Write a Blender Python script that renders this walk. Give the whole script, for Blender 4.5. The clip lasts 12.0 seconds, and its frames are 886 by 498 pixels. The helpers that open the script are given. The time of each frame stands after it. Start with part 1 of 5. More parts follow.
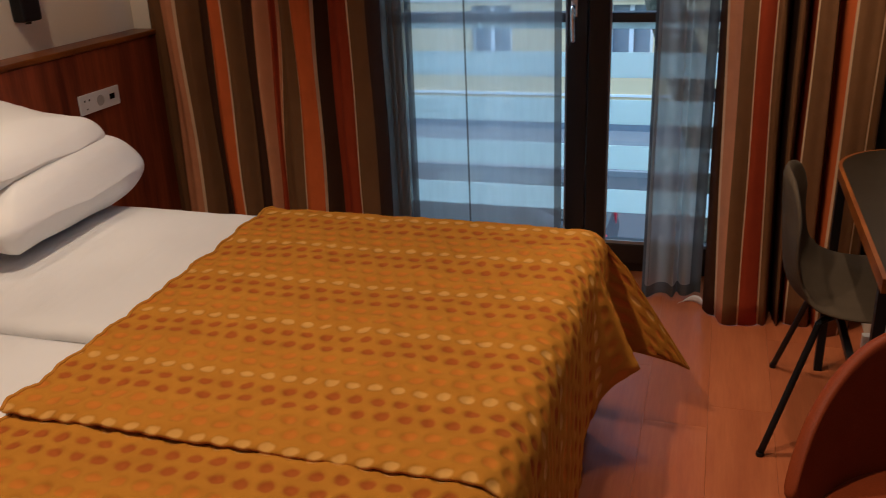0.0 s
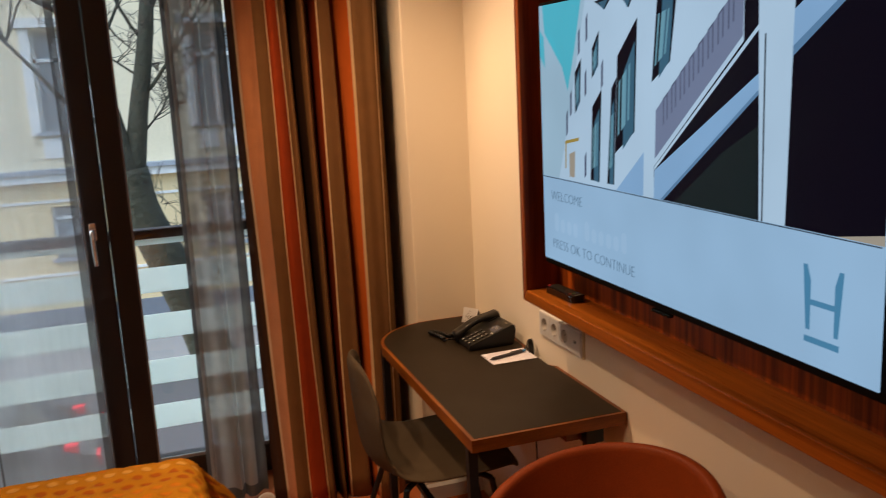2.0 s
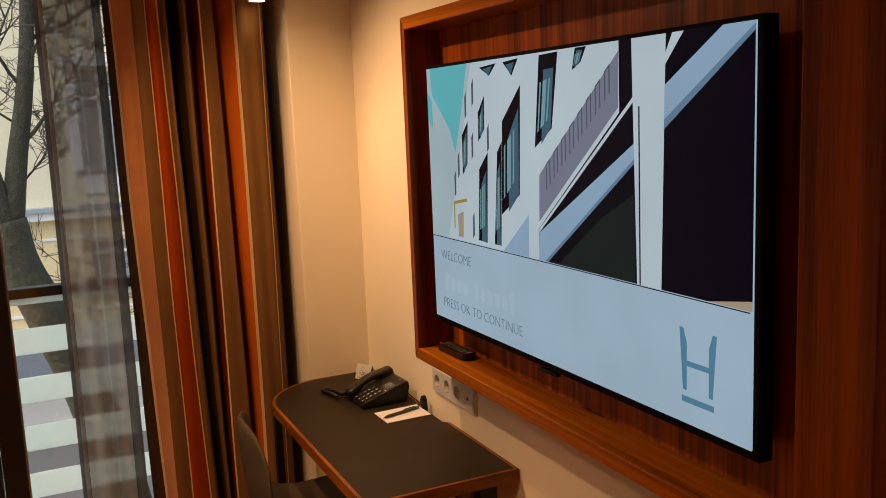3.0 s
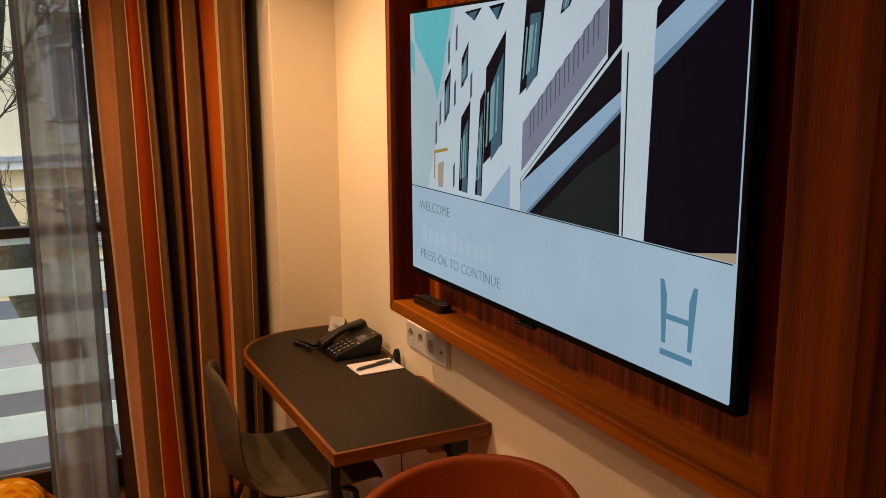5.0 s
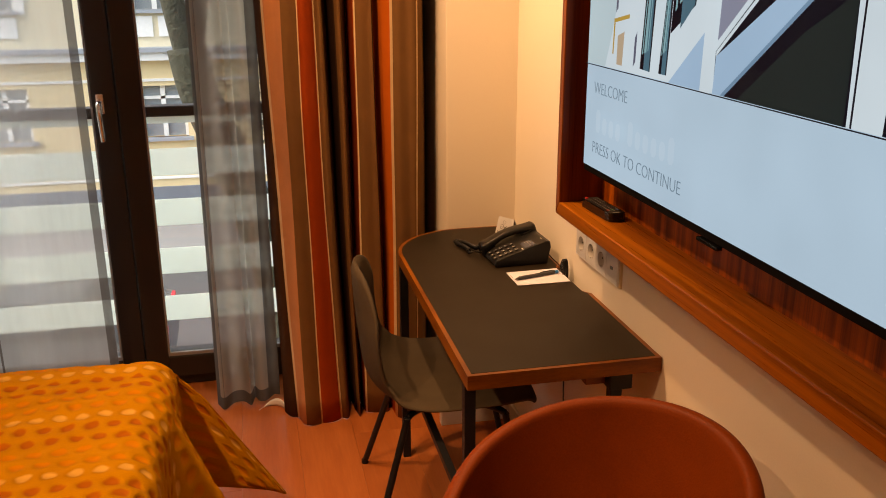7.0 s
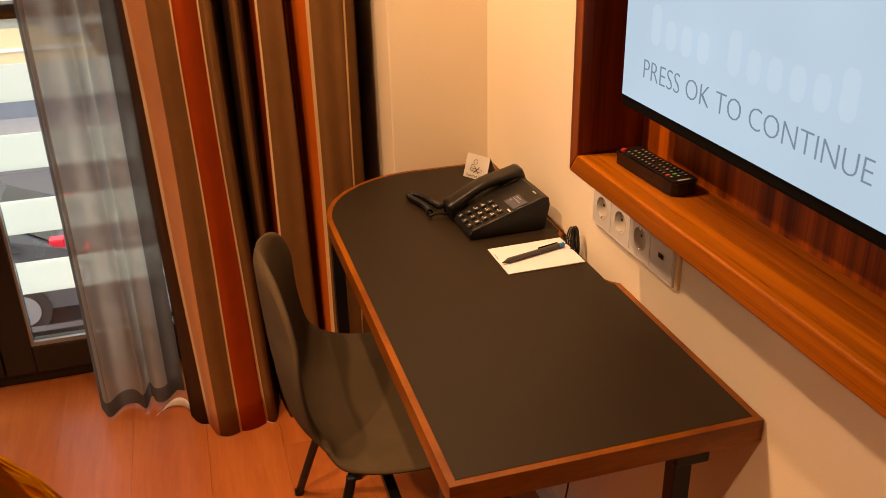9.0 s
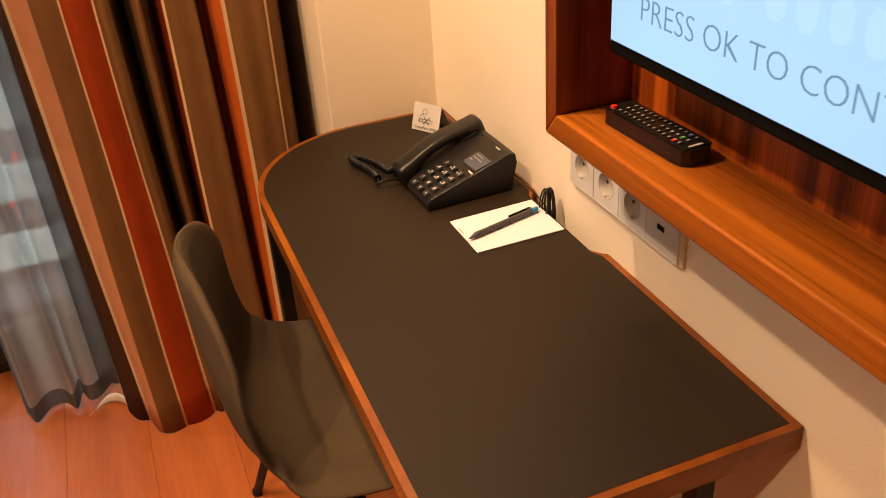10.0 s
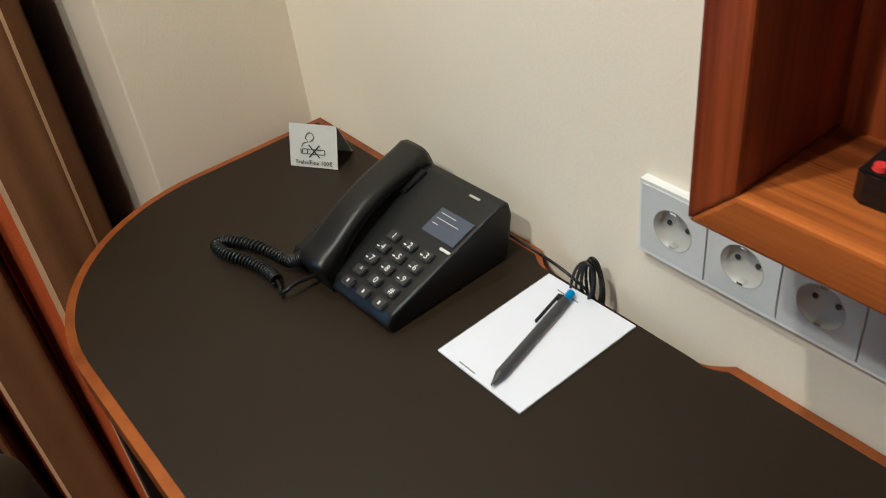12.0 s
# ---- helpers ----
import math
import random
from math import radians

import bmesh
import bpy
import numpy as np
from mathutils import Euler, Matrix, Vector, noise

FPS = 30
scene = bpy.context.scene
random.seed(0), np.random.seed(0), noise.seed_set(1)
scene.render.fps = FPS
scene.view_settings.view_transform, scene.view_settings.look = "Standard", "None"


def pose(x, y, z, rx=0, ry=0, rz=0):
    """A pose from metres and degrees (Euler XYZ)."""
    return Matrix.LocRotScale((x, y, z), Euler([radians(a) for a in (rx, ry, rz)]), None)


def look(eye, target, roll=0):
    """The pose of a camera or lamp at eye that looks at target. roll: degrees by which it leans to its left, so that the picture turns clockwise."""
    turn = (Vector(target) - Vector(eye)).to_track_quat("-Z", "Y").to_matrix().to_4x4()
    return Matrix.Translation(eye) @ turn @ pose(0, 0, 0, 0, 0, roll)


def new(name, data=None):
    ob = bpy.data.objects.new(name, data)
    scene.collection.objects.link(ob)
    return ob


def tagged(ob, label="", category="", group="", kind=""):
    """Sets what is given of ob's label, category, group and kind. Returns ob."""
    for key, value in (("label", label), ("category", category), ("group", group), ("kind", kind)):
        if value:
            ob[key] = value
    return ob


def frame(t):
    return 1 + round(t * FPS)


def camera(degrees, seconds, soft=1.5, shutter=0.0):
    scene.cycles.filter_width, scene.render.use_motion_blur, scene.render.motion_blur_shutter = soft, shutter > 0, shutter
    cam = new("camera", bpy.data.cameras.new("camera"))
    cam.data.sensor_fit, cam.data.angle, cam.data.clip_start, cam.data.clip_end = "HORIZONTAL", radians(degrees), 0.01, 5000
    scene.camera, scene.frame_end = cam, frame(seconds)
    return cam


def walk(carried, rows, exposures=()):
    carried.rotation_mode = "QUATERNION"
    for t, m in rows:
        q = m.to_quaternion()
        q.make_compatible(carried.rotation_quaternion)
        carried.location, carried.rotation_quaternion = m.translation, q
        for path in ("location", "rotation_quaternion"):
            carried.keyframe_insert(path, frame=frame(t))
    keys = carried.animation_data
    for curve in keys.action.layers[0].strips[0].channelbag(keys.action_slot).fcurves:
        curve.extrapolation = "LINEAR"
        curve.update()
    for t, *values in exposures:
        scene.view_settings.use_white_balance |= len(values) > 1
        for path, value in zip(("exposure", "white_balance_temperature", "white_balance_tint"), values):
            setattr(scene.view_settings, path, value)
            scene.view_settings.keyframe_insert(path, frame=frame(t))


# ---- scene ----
cam = camera(53.4, 12.0, 0.8, 0.25)
PATH = [
    (0, (-0.81, -3.026, 1.503), (-1.375, -1.253, 0.769), -2.4),
    (0.5, (-0.865, -3.043, 1.53), (-1.237, -1.199, 0.851), -2.5),
    (1, (-0.99, -3.049, 1.548), (-1.038, -1.135, 0.97), -2.3),
    (1.5, (-1.084, -3.057, 1.579), (-0.771, -1.139, 1.104), -2.7),
    (2, (-1.128, -3.065, 1.624), (-0.515, -1.202, 1.233), -2.9),
    (2.5, (-1.101, -3.066, 1.652), (-0.33, -1.25, 1.323), -2.7),
    (3, (-1.11, -3.07, 1.666), (-0.271, -1.281, 1.362), -2.4),
    (5, (-1.1, -3.037, 1.624), (-0.22, -1.283, 1.239), -0.3),
    (5.5, (-1.091, -3.032, 1.627), (-0.318, -1.24, 1.192), -1.5),
    (6, (-1.079, -2.989, 1.583), (-0.452, -1.152, 1.102), -0.9),
    (6.5, (-1.002, -2.864, 1.555), (-0.508, -1.005, 1.009), -0.7),
    (7, (-0.847, -2.755, 1.528), (-0.441, -0.89, 0.93), -0.2),
    (9, (-0.673, -1.936, 1.437), (-0.175, -0.196, 0.587), -1.4),
    (9.5, (-0.613, -1.79, 1.437), (-0.104, -0.1, 0.496), -2.8),
    (10, (-0.611, -1.683, 1.419), (-0.033, -0.064, 0.397), -4.2),
    (10.5, (-0.647, -1.431, 1.352), (0.058, 0.094, 0.268), -5.3),
    (11, (-0.612, -1.29, 1.334), (0.246, 0.099, 0.179), -5.7),
    (11.5, (-0.559, -1.136, 1.308), (0.344, 0.174, 0.097), -7.1),
    (12, (-0.501, -1.013, 1.298), (0.399, 0.299, 0.087), -7.7),
]
EXPOSURES = [(0, 1.15, 4350, -2), (0.5, 1.16, 5300, 4), (1.0, 1.29, 5250, 5), (1.5, 1.34, 5250, 5), (2.0, 1.36, 5600, 5), (2.5, 1.33, 6050, 8), (3.0, 1.26, 6700, 8), (5.0, 1.36, 6650, 8), (5.5, 1.41, 6600, 8), (6.5, 1.63, 6950, 10), (9, 1.98, 7100, 13), (9.5, 2.1, 7000, 13), (10, 2.25, 5850, 5), (10.8, 2.48, 5000, 0), (11.5, 2.32, 4150, -11), (12, 1.88, 3550, -14)]
walk(cam, [(t, look(e, g, r)) for t, e, g, r in PATH], EXPOSURES)

# ---------------------------------------------------------------- light
world = bpy.data.worlds.new("world")
scene.world = world
world.use_nodes = True
wn = world.node_tree.nodes
sky = wn.new("ShaderNodeTexSky")
sky.sky_type = "NISHITA"
sky.sun_disc = False
sky.sun_elevation = radians(52)
sky.sun_rotation = radians(277)
sky.air_density, sky.dust_density = 1.6, 4.0
wn["Background"].inputs[1].default_value = 0.15
world.node_tree.links.new(sky.outputs[0], wn["Background"].inputs[0])

sun = new("sun", bpy.data.lights.new("sun", "SUN"))
sun.data.energy, sun.data.angle, sun.data.color = 1.5, radians(80), (1, 0.97, 0.92)
sun.matrix_world = look((-25, -3, 30), (-2, 0, 0))


def spot(x, y, z, tx, ty, tz, watts, size, colour=(1.0, 0.565, 0.28), radius=0.03, blend=0.6):
    ob = new("lamp_and_fill_light", bpy.data.lights.new("lamp_and_fill_light", "SPOT"))
    ob.data.energy, ob.data.spot_size, ob.data.spot_blend = watts, radians(size), blend
    ob.data.color, ob.data.shadow_soft_size = colour, radius
    ob.matrix_world = look((x, y, z), (tx, ty, tz))
    return ob


# recessed ceiling lamps, three added fills, and the small spotlight by the curtain
spot(-0.78, -0.45, 2.42, -0.17, -0.33, 0.75, 24, 94, blend=0.95)
spot(-1.25, -0.58, 2.43, -0.12, -0.88, 0.97, 25, 94, blend=0.8)
# unseen fills, added to brighten the bed, near end and headboard wall
spot(-1.8, -1.85, 2.44, -1.8, -1.65, 0, 52, 108, blend=0.7)
spot(-1.45, -2.75, 2.44, -1.45, -2.75, 0, 6, 110)
spot(-2.55, -1.3, 2.44, -3.14, -0.75, 1.25, 14, 80)
spot(-0.335, -0.01, 2.09, -0.10, -0.72, 0.85, 8.0, 76, radius=0.02, blend=1.0)

# ---------------------------------------------------------------- materials


def shader(name, rough=0.5, metal=0.0, spec=0.5):
    m = bpy.data.materials.new(name)
    m.use_nodes = True
    b = m.node_tree.nodes["Principled BSDF"]
    b.inputs["Roughness"].default_value = rough
    b.inputs["Metallic"].default_value = metal
    b.inputs["Specular IOR Level"].default_value = spec
    return m, m.node_tree.nodes, m.node_tree.links, b


def noise_of(n, l, vec, scale, detail=4.0, rough=0.55):
    t = n.new("ShaderNodeTexNoise")
    t.inputs["Scale"].default_value, t.inputs["Detail"].default_value = scale, detail
    t.inputs["Roughness"].default_value = rough
    l.new(vec, t.inputs["Vector"])
    return t.outputs["Fac"]


def coords(n, l, stretch=(1, 1, 1), kind="Object"):
    c = n.new("ShaderNodeTexCoord")
    mp = n.new("ShaderNodeMapping")
    mp.inputs["Scale"].default_value = stretch
    l.new(c.outputs[kind], mp.inputs["Vector"])
    return mp.outputs["Vector"]


def ramp(n, l, fac, stops):
    r = n.new("ShaderNodeValToRGB")
    e = r.color_ramp.elements
    while len(e) < len(stops):
        e.new(0.5)
    for el, (p, c) in zip(e, stops):
        el.position, el.color = p, (*c, 1)
    l.new(fac, r.inputs["Fac"])
    return r.outputs["Color"]


def bump(n, l, b, height, strength, distance):
    k = n.new("ShaderNodeBump")
    k.inputs["Strength"].default_value, k.inputs["Distance"].default_value = strength, distance
    l.new(height, k.inputs["Height"])
    l.new(k.outputs["Normal"], b.inputs["Normal"])
    return k


def calc(n, l, op, a, b=None, clamp=False):
    k = n.new("ShaderNodeMath")
    k.operation, k.use_clamp = op, clamp
    for i, v in enumerate((a, b)):
        if v is None:
            continue
        if isinstance(v, (int, float)):
            k.inputs[i].default_value = v
        else:
            l.new(v, k.inputs[i])
    return k.outputs[0]


def mix(n, l, fac, a, b, blend="MIX"):
    k = n.new("ShaderNodeMix")
    k.data_type, k.blend_type = "RGBA", blend
    for slot, v in ((0, fac), (6, a), (7, b)):
        if isinstance(v, (int, float)):
            k.inputs[slot].default_value = v
        elif isinstance(v, tuple):
            k.inputs[slot].default_value = (*v, 1)
        else:
            l.new(v, k.inputs[slot])
    return k.outputs[2]


def scaled(c, f):
    return tuple(min(1.0, v * f) for v in c)


def plain(name, colour, rough=0.5, metal=0.0, grain=120.0, wear=4.0, amount=0.12, relief=0.0, spec=0.5):
    """A surface of one colour, uneven at two scales."""
    m, n, l, b = shader(name, rough, metal, spec)
    v = coords(n, l)
    fine, broad = noise_of(n, l, v, grain), noise_of(n, l, v, wear)
    both = calc(n, l, "ADD", calc(n, l, "MULTIPLY", fine, 0.5), calc(n, l, "MULTIPLY", broad, 0.5))
    l.new(ramp(n, l, both, [(0.25, scaled(colour, 1 - amount)), (0.75, scaled(colour, 1 + amount))]), b.inputs["Base Color"])
    r = calc(n, l, "ADD", calc(n, l, "MULTIPLY", broad, 0.16), rough - 0.08)
    l.new(r, b.inputs["Roughness"])
    if relief:
        bump(n, l, b, fine, 0.6, relief)
    return m


def wood(name, dark, light, stretch, rough=0.32, ribbon=9.0):
    """Polished veneer with a ribbon figure; stretch squeezes the grain along one axis."""
    m, n, l, b = shader(name, rough, 0, 0.3)
    v = coords(n, l, stretch)
    broad, fine = noise_of(n, l, v, ribbon, 2.0), noise_of(n, l, v, ribbon * 9, 5.0, 0.7)
    f = calc(n, l, "ADD", calc(n, l, "MULTIPLY", broad, 0.65), calc(n, l, "MULTIPLY", fine, 0.35))
    l.new(ramp(n, l, f, [(0.36, dark), (0.5, tuple((a + c) / 2 for a, c in zip(dark, light))), (0.63, light)]), b.inputs["Base Color"])
    l.new(calc(n, l, "ADD", calc(n, l, "MULTIPLY", fine, 0.2), rough - 0.1), b.inputs["Roughness"])
    bump(n, l, b, fine, 0.25, 0.0006)
    return m


def cloth(name, colour, weave=900.0, rough=0.85, amount=0.16, sheen=0.0):
    m, n, l, b = shader(name, rough, 0, 0.12)
    v = coords(n, l)
    fine, broad = noise_of(n, l, v, weave, 2.0), noise_of(n, l, v, 14.0, 3.0)
    f = calc(n, l, "ADD", calc(n, l, "MULTIPLY", fine, 0.6), calc(n, l, "MULTIPLY", broad, 0.4))
    l.new(ramp(n, l, f, [(0.3, scaled(colour, 1 - amount)), (0.7, scaled(colour, 1 + amount))]), b.inputs["Base Color"])
    b.inputs["Sheen Weight"].default_value = sheen
    bump(n, l, b, fine, 0.5, 0.0008)
    return m


def linen(name, colour):
    """Bed linen with long soft creases."""
    m, n, l, b = shader(name, 0.8, 0, 0.15)
    v = coords(n, l)
    fine, crease, broad = noise_of(n, l, v, 900.0, 2.0), noise_of(n, l, coords(n, l, (1, 0.35, 1)), 9.0, 3.0, 0.5), noise_of(n, l, v, 3.0, 2.0)
    l.new(ramp(n, l, broad, [(0.3, scaled(colour, 0.95)), (0.7, colour)]), b.inputs["Base Color"])
    bump(n, l, b, calc(n, l, "ADD", calc(n, l, "MULTIPLY", fine, 0.03), crease), 0.6, 0.022)
    return m


def sheer_cloth(name, colour, open_part):
    """Thin voile: part of it lets light straight through, the threads scatter it."""
    m = bpy.data.materials.new(name)
    m.use_nodes = True
    n, l = m.node_tree.nodes, m.node_tree.links
    n.remove(n["Principled BSDF"])
    v = coords(n, l, (1, 1, 0.15))
    f = noise_of(n, l, v, 30.0, 2.0)
    clear, diff, tl = n.new("ShaderNodeBsdfTransparent"), n.new("ShaderNodeBsdfDiffuse"), n.new("ShaderNodeBsdfTranslucent")
    diff.inputs[0].default_value = tl.inputs[0].default_value = (*colour, 1)
    a, c = n.new("ShaderNodeMixShader"), n.new("ShaderNodeMixShader")
    a.inputs[0].default_value = 0.5
    l.new(diff.outputs[0], a.inputs[1])
    l.new(tl.outputs[0], a.inputs[2])
    l.new(calc(n, l, "ADD", calc(n, l, "MULTIPLY", f, 0.10), open_part - 0.05), c.inputs[0])
    l.new(a.outputs[0], c.inputs[1])
    l.new(clear.outputs[0], c.inputs[2])
    l.new(c.outputs[0], n["Material Output"].inputs[0])
    return m


def glowing(name, colour, strength):
    m, n, l, b = shader(name, 0.3, 0, 0.06)
    v = coords(n, l)
    f = noise_of(n, l, v, 3.0, 2.0)
    c = ramp(n, l, f, [(0.3, scaled(colour, 0.93)), (0.7, scaled(colour, 1.05))])
    b.inputs["Base Color"].default_value = (0.004, 0.004, 0.004, 1)
    l.new(c, b.inputs["Emission Color"])
    b.inputs["Emission Strength"].default_value = strength
    return m


def glass_of(name, tint=(1, 1, 1), rough=0.0):
    m, n, l, b = shader(name, rough)
    b.inputs["Base Color"].default_value = (*tint, 1)
    b.inputs["Transmission Weight"].default_value = 1.0
    b.inputs["IOR"].default_value = 1.45
    return m


def spread_material():
    """Golden jacquard: rows of staggered oval dots, one pale, two faint, two rust."""
    m, n, l, b = shader("bedspread_jacquard", 0.85, 0, 0.06)
    uv = n.new("ShaderNodeUVMap")
    sep = n.new("ShaderNodeSeparateXYZ")
    l.new(uv.outputs[0], sep.inputs[0])
    wob = noise_of(n, l, uv.outputs[0], 30.0, 2.0)
    wob = calc(n, l, "MULTIPLY", calc(n, l, "SUBTRACT", wob, 0.5), 0.012)
    u = calc(n, l, "DIVIDE", calc(n, l, "ADD", sep.outputs[0], wob), 0.047)
    v = calc(n, l, "DIVIDE", calc(n, l, "ADD", sep.outputs[1], wob), 0.047)
    row = calc(n, l, "FLOOR", v)
    odd = calc(n, l, "FLOORED_MODULO", row, 2.0)
    fu = calc(n, l, "SUBTRACT", calc(n, l, "FRACT", calc(n, l, "ADD", u, calc(n, l, "MULTIPLY", odd, 0.5))), 0.5)
    fv = calc(n, l, "SUBTRACT", calc(n, l, "FRACT", v), 0.5)
    du, dv = calc(n, l, "DIVIDE", fu, 0.33), calc(n, l, "DIVIDE", fv, 0.3)
    d = calc(n, l, "SQRT", calc(n, l, "ADD", calc(n, l, "MULTIPLY", du, du), calc(n, l, "MULTIPLY", dv, dv)))
    dot = calc(n, l, "SUBTRACT", 1.0, calc(n, l, "MULTIPLY", calc(n, l, "SUBTRACT", d, 0.72), 2.6, True), True)
    five = calc(n, l, "FLOORED_MODULO", row, 5.0)
    pale = calc(n, l, "LESS_THAN", five, 0.5)
    rust = calc(n, l, "GREATER_THAN", five, 2.5)
    fine = noise_of(n, l, uv.outputs[0], 420.0, 3.0)
    broad = noise_of(n, l, uv.outputs[0], 9.0, 3.0)
    base = ramp(n, l, calc(n, l, "ADD", calc(n, l, "MULTIPLY", fine, 0.55), calc(n, l, "MULTIPLY", broad, 0.45)),
                [(0.3, (0.42, 0.172, 0.003)), (0.7, (0.60, 0.265, 0.005))])
    tone = mix(n, l, rust, mix(n, l, pale, (0.66, 0.20, 0.005), (0.72, 0.40, 0.075)), (0.40, 0.095, 0.006))
    some = calc(n, l, "MULTIPLY", dot, calc(n, l, "ADD", 0.58, calc(n, l, "MULTIPLY", calc(n, l, "ADD", pale, rust), 0.28)))
    l.new(mix(n, l, some, base, tone), b.inputs["Base Color"])
    soft = calc(n, l, "SUBTRACT", 1.0, calc(n, l, "MULTIPLY", calc(n, l, "MULTIPLY", d, d), 0.45), True)
    h = calc(n, l, "ADD", calc(n, l, "MULTIPLY", calc(n, l, "MULTIPLY", soft, soft), -0.9), calc(n, l, "MULTIPLY", fine, 0.35))
    bump(n, l, b, h, 0.9, 0.009)
    return m


MAHOGANY_D, MAHOGANY_L = (0.13, 0.029, 0.002), (0.45, 0.138, 0.008)
M_WALL = plain("wall_paint", (0.80, 0.735, 0.60), 0.75, grain=260, wear=1.6, amount=0.04, relief=0.0006)
M_CEIL = plain("ceiling_paint", (0.82, 0.80, 0.76), 0.85, grain=260, wear=1.6, amount=0.03, relief=0.0005)
M_FLOOR = plain("floor_bed", (0.10, 0.05, 0.03), 0.8)
# same mahogany, darkened in its colour for the weak light on the sides
M_WOOD_V = wood("mahogany_upright_shaded", (0.075, 0.012, 0.0015), (0.30, 0.066, 0.004), (1, 1, 0.022), 0.33, 30.0)
M_WOOD_Y = wood("mahogany_along", MAHOGANY_D, MAHOGANY_L, (1, 0.018, 1), 0.30, 30.0)
M_WOOD_BACK = wood("ribbed_mahogany_veneer", (0.085, 0.013, 0.002), (0.42, 0.095, 0.005), (1, 1, 0.015), 0.36, 46.0)
M_HEAD = wood("headboard_veneer", (0.075, 0.013, 0.004), (0.27, 0.058, 0.012), (1, 1, 0.06), 0.4, 14.0)
M_EDGE = wood("desk_edge_wood", (0.11, 0.027, 0.002), (0.24, 0.072, 0.004), (0.2, 0.2, 1), 0.35, 30.0)
M_LINO = plain("desk_linoleum", (0.0166, 0.0110, 0.0052), 0.52, grain=500, wear=5, amount=0.14, relief=0.0002, spec=0.2)
M_BLACK = plain("black_powder_coat", (0.008, 0.008, 0.009), 0.45, grain=600, amount=0.2, relief=0.0002, spec=0.3)
M_PLASTIC = plain("black_plastic", (0.007, 0.007, 0.007), 0.36, grain=700, amount=0.2, relief=0.0002, spec=0.35)
M_GLOSS = plain("gloss_black_plastic", (0.006, 0.006, 0.006), 0.12, amount=0.1, spec=0.4)
M_BEZEL = plain("matt_black_bezel", (0.005, 0.005, 0.005), 0.65, amount=0.1, spec=0.06)
M_KEYS = plain("phone_key_plastic", (0.02, 0.02, 0.021), 0.4, amount=0.15)
M_WHITE = plain("white_plastic", (0.72, 0.72, 0.72), 0.3, amount=0.04)
M_SOCKET = plain("socket_grey_white", (0.56, 0.57, 0.58), 0.35, amount=0.04)
M_CUP = plain("socket_cup_grey", (0.42, 0.41, 0.39), 0.4, amount=0.05)
# beige for the shadow that the socket plate casts on the wall
M_PLATE_SHADOW = plain("plate_shadow_beige", (0.60, 0.48, 0.28), 0.45, amount=0.06)
M_PAPER = plain("paper", (0.70, 0.70, 0.79), 0.7, grain=400, amount=0.02)
M_INK = plain("grey_ink", (0.25, 0.24, 0.23), 0.8, amount=0.1)
M_DARKINK = plain("dark_ink", (0.03, 0.03, 0.03), 0.7, amount=0.1)
M_LEGEND = plain("white_key_legend", (0.75, 0.75, 0.75), 0.6, amount=0.05)
M_STEEL = plain("brushed_steel", (0.80, 0.79, 0.77), 0.18, 1.0, grain=300, amount=0.08)
M_SIGN = plain("sign_metal", (0.66, 0.66, 0.65), 0.4, 0.2, grain=300, amount=0.05)
M_FRAME = plain("window_frame_brown", (0.016, 0.011, 0.008), 0.5, grain=300, wear=3, amount=0.2, relief=0.0003)
M_CHAIR = cloth("grey_upholstery", (0.072, 0.053, 0.032), 700, amount=0.2)
M_RED = cloth("rust_red_leather", (0.20, 0.037, 0.004), 300, 0.5, 0.14)
M_LINEN = linen("white_linen", (0.82, 0.81, 0.80))
M_SPREAD = spread_material()
M_SHEER = sheer_cloth("grey_voile", (0.38, 0.335, 0.28), 0.17)
M_SHEER_THIN = sheer_cloth("thin_voile", (0.60, 0.63, 0.64), 0.54)
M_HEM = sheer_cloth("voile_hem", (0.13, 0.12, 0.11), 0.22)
M_GLASS = glass_of("window_glass")
M_BLUE = plain("blue_plastic", (0.03, 0.22, 0.55), 0.35, amount=0.05)
M_PEN = plain("grey_pen_barrel", (0.045, 0.045, 0.048), 0.5, amount=0.1)
M_REDKEY = plain("red_key", (0.62, 0.03, 0.02), 0.35, amount=0.08)
M_GREENKEY = plain("green_key", (0.03, 0.3, 0.06), 0.35, amount=0.08)
M_BLUEKEY = plain("blue_key", (0.03, 0.08, 0.4), 0.35, amount=0.08)
M_CREAMKEY = plain("cream_key_marks", (0.42, 0.40, 0.34), 0.5, amount=0.1)
STRIPE = {
    "taupe": cloth("curtain_taupe", (0.165, 0.082, 0.028), 600),
    # dark brown of the edge strips, and shade painted into the deep folds
    "dark": cloth("curtain_brown_and_fold_shade", (0.052, 0.023, 0.010), 600),
    "salmon": cloth("curtain_salmon", (0.50, 0.215, 0.088), 600),
    "orange": cloth("curtain_orange", (0.54, 0.115, 0.010), 600),
    "red": cloth("curtain_rust_red", (0.29, 0.042, 0.005), 600),
    "cream": cloth("curtain_cream_piping", (0.66, 0.47, 0.26), 600),
}

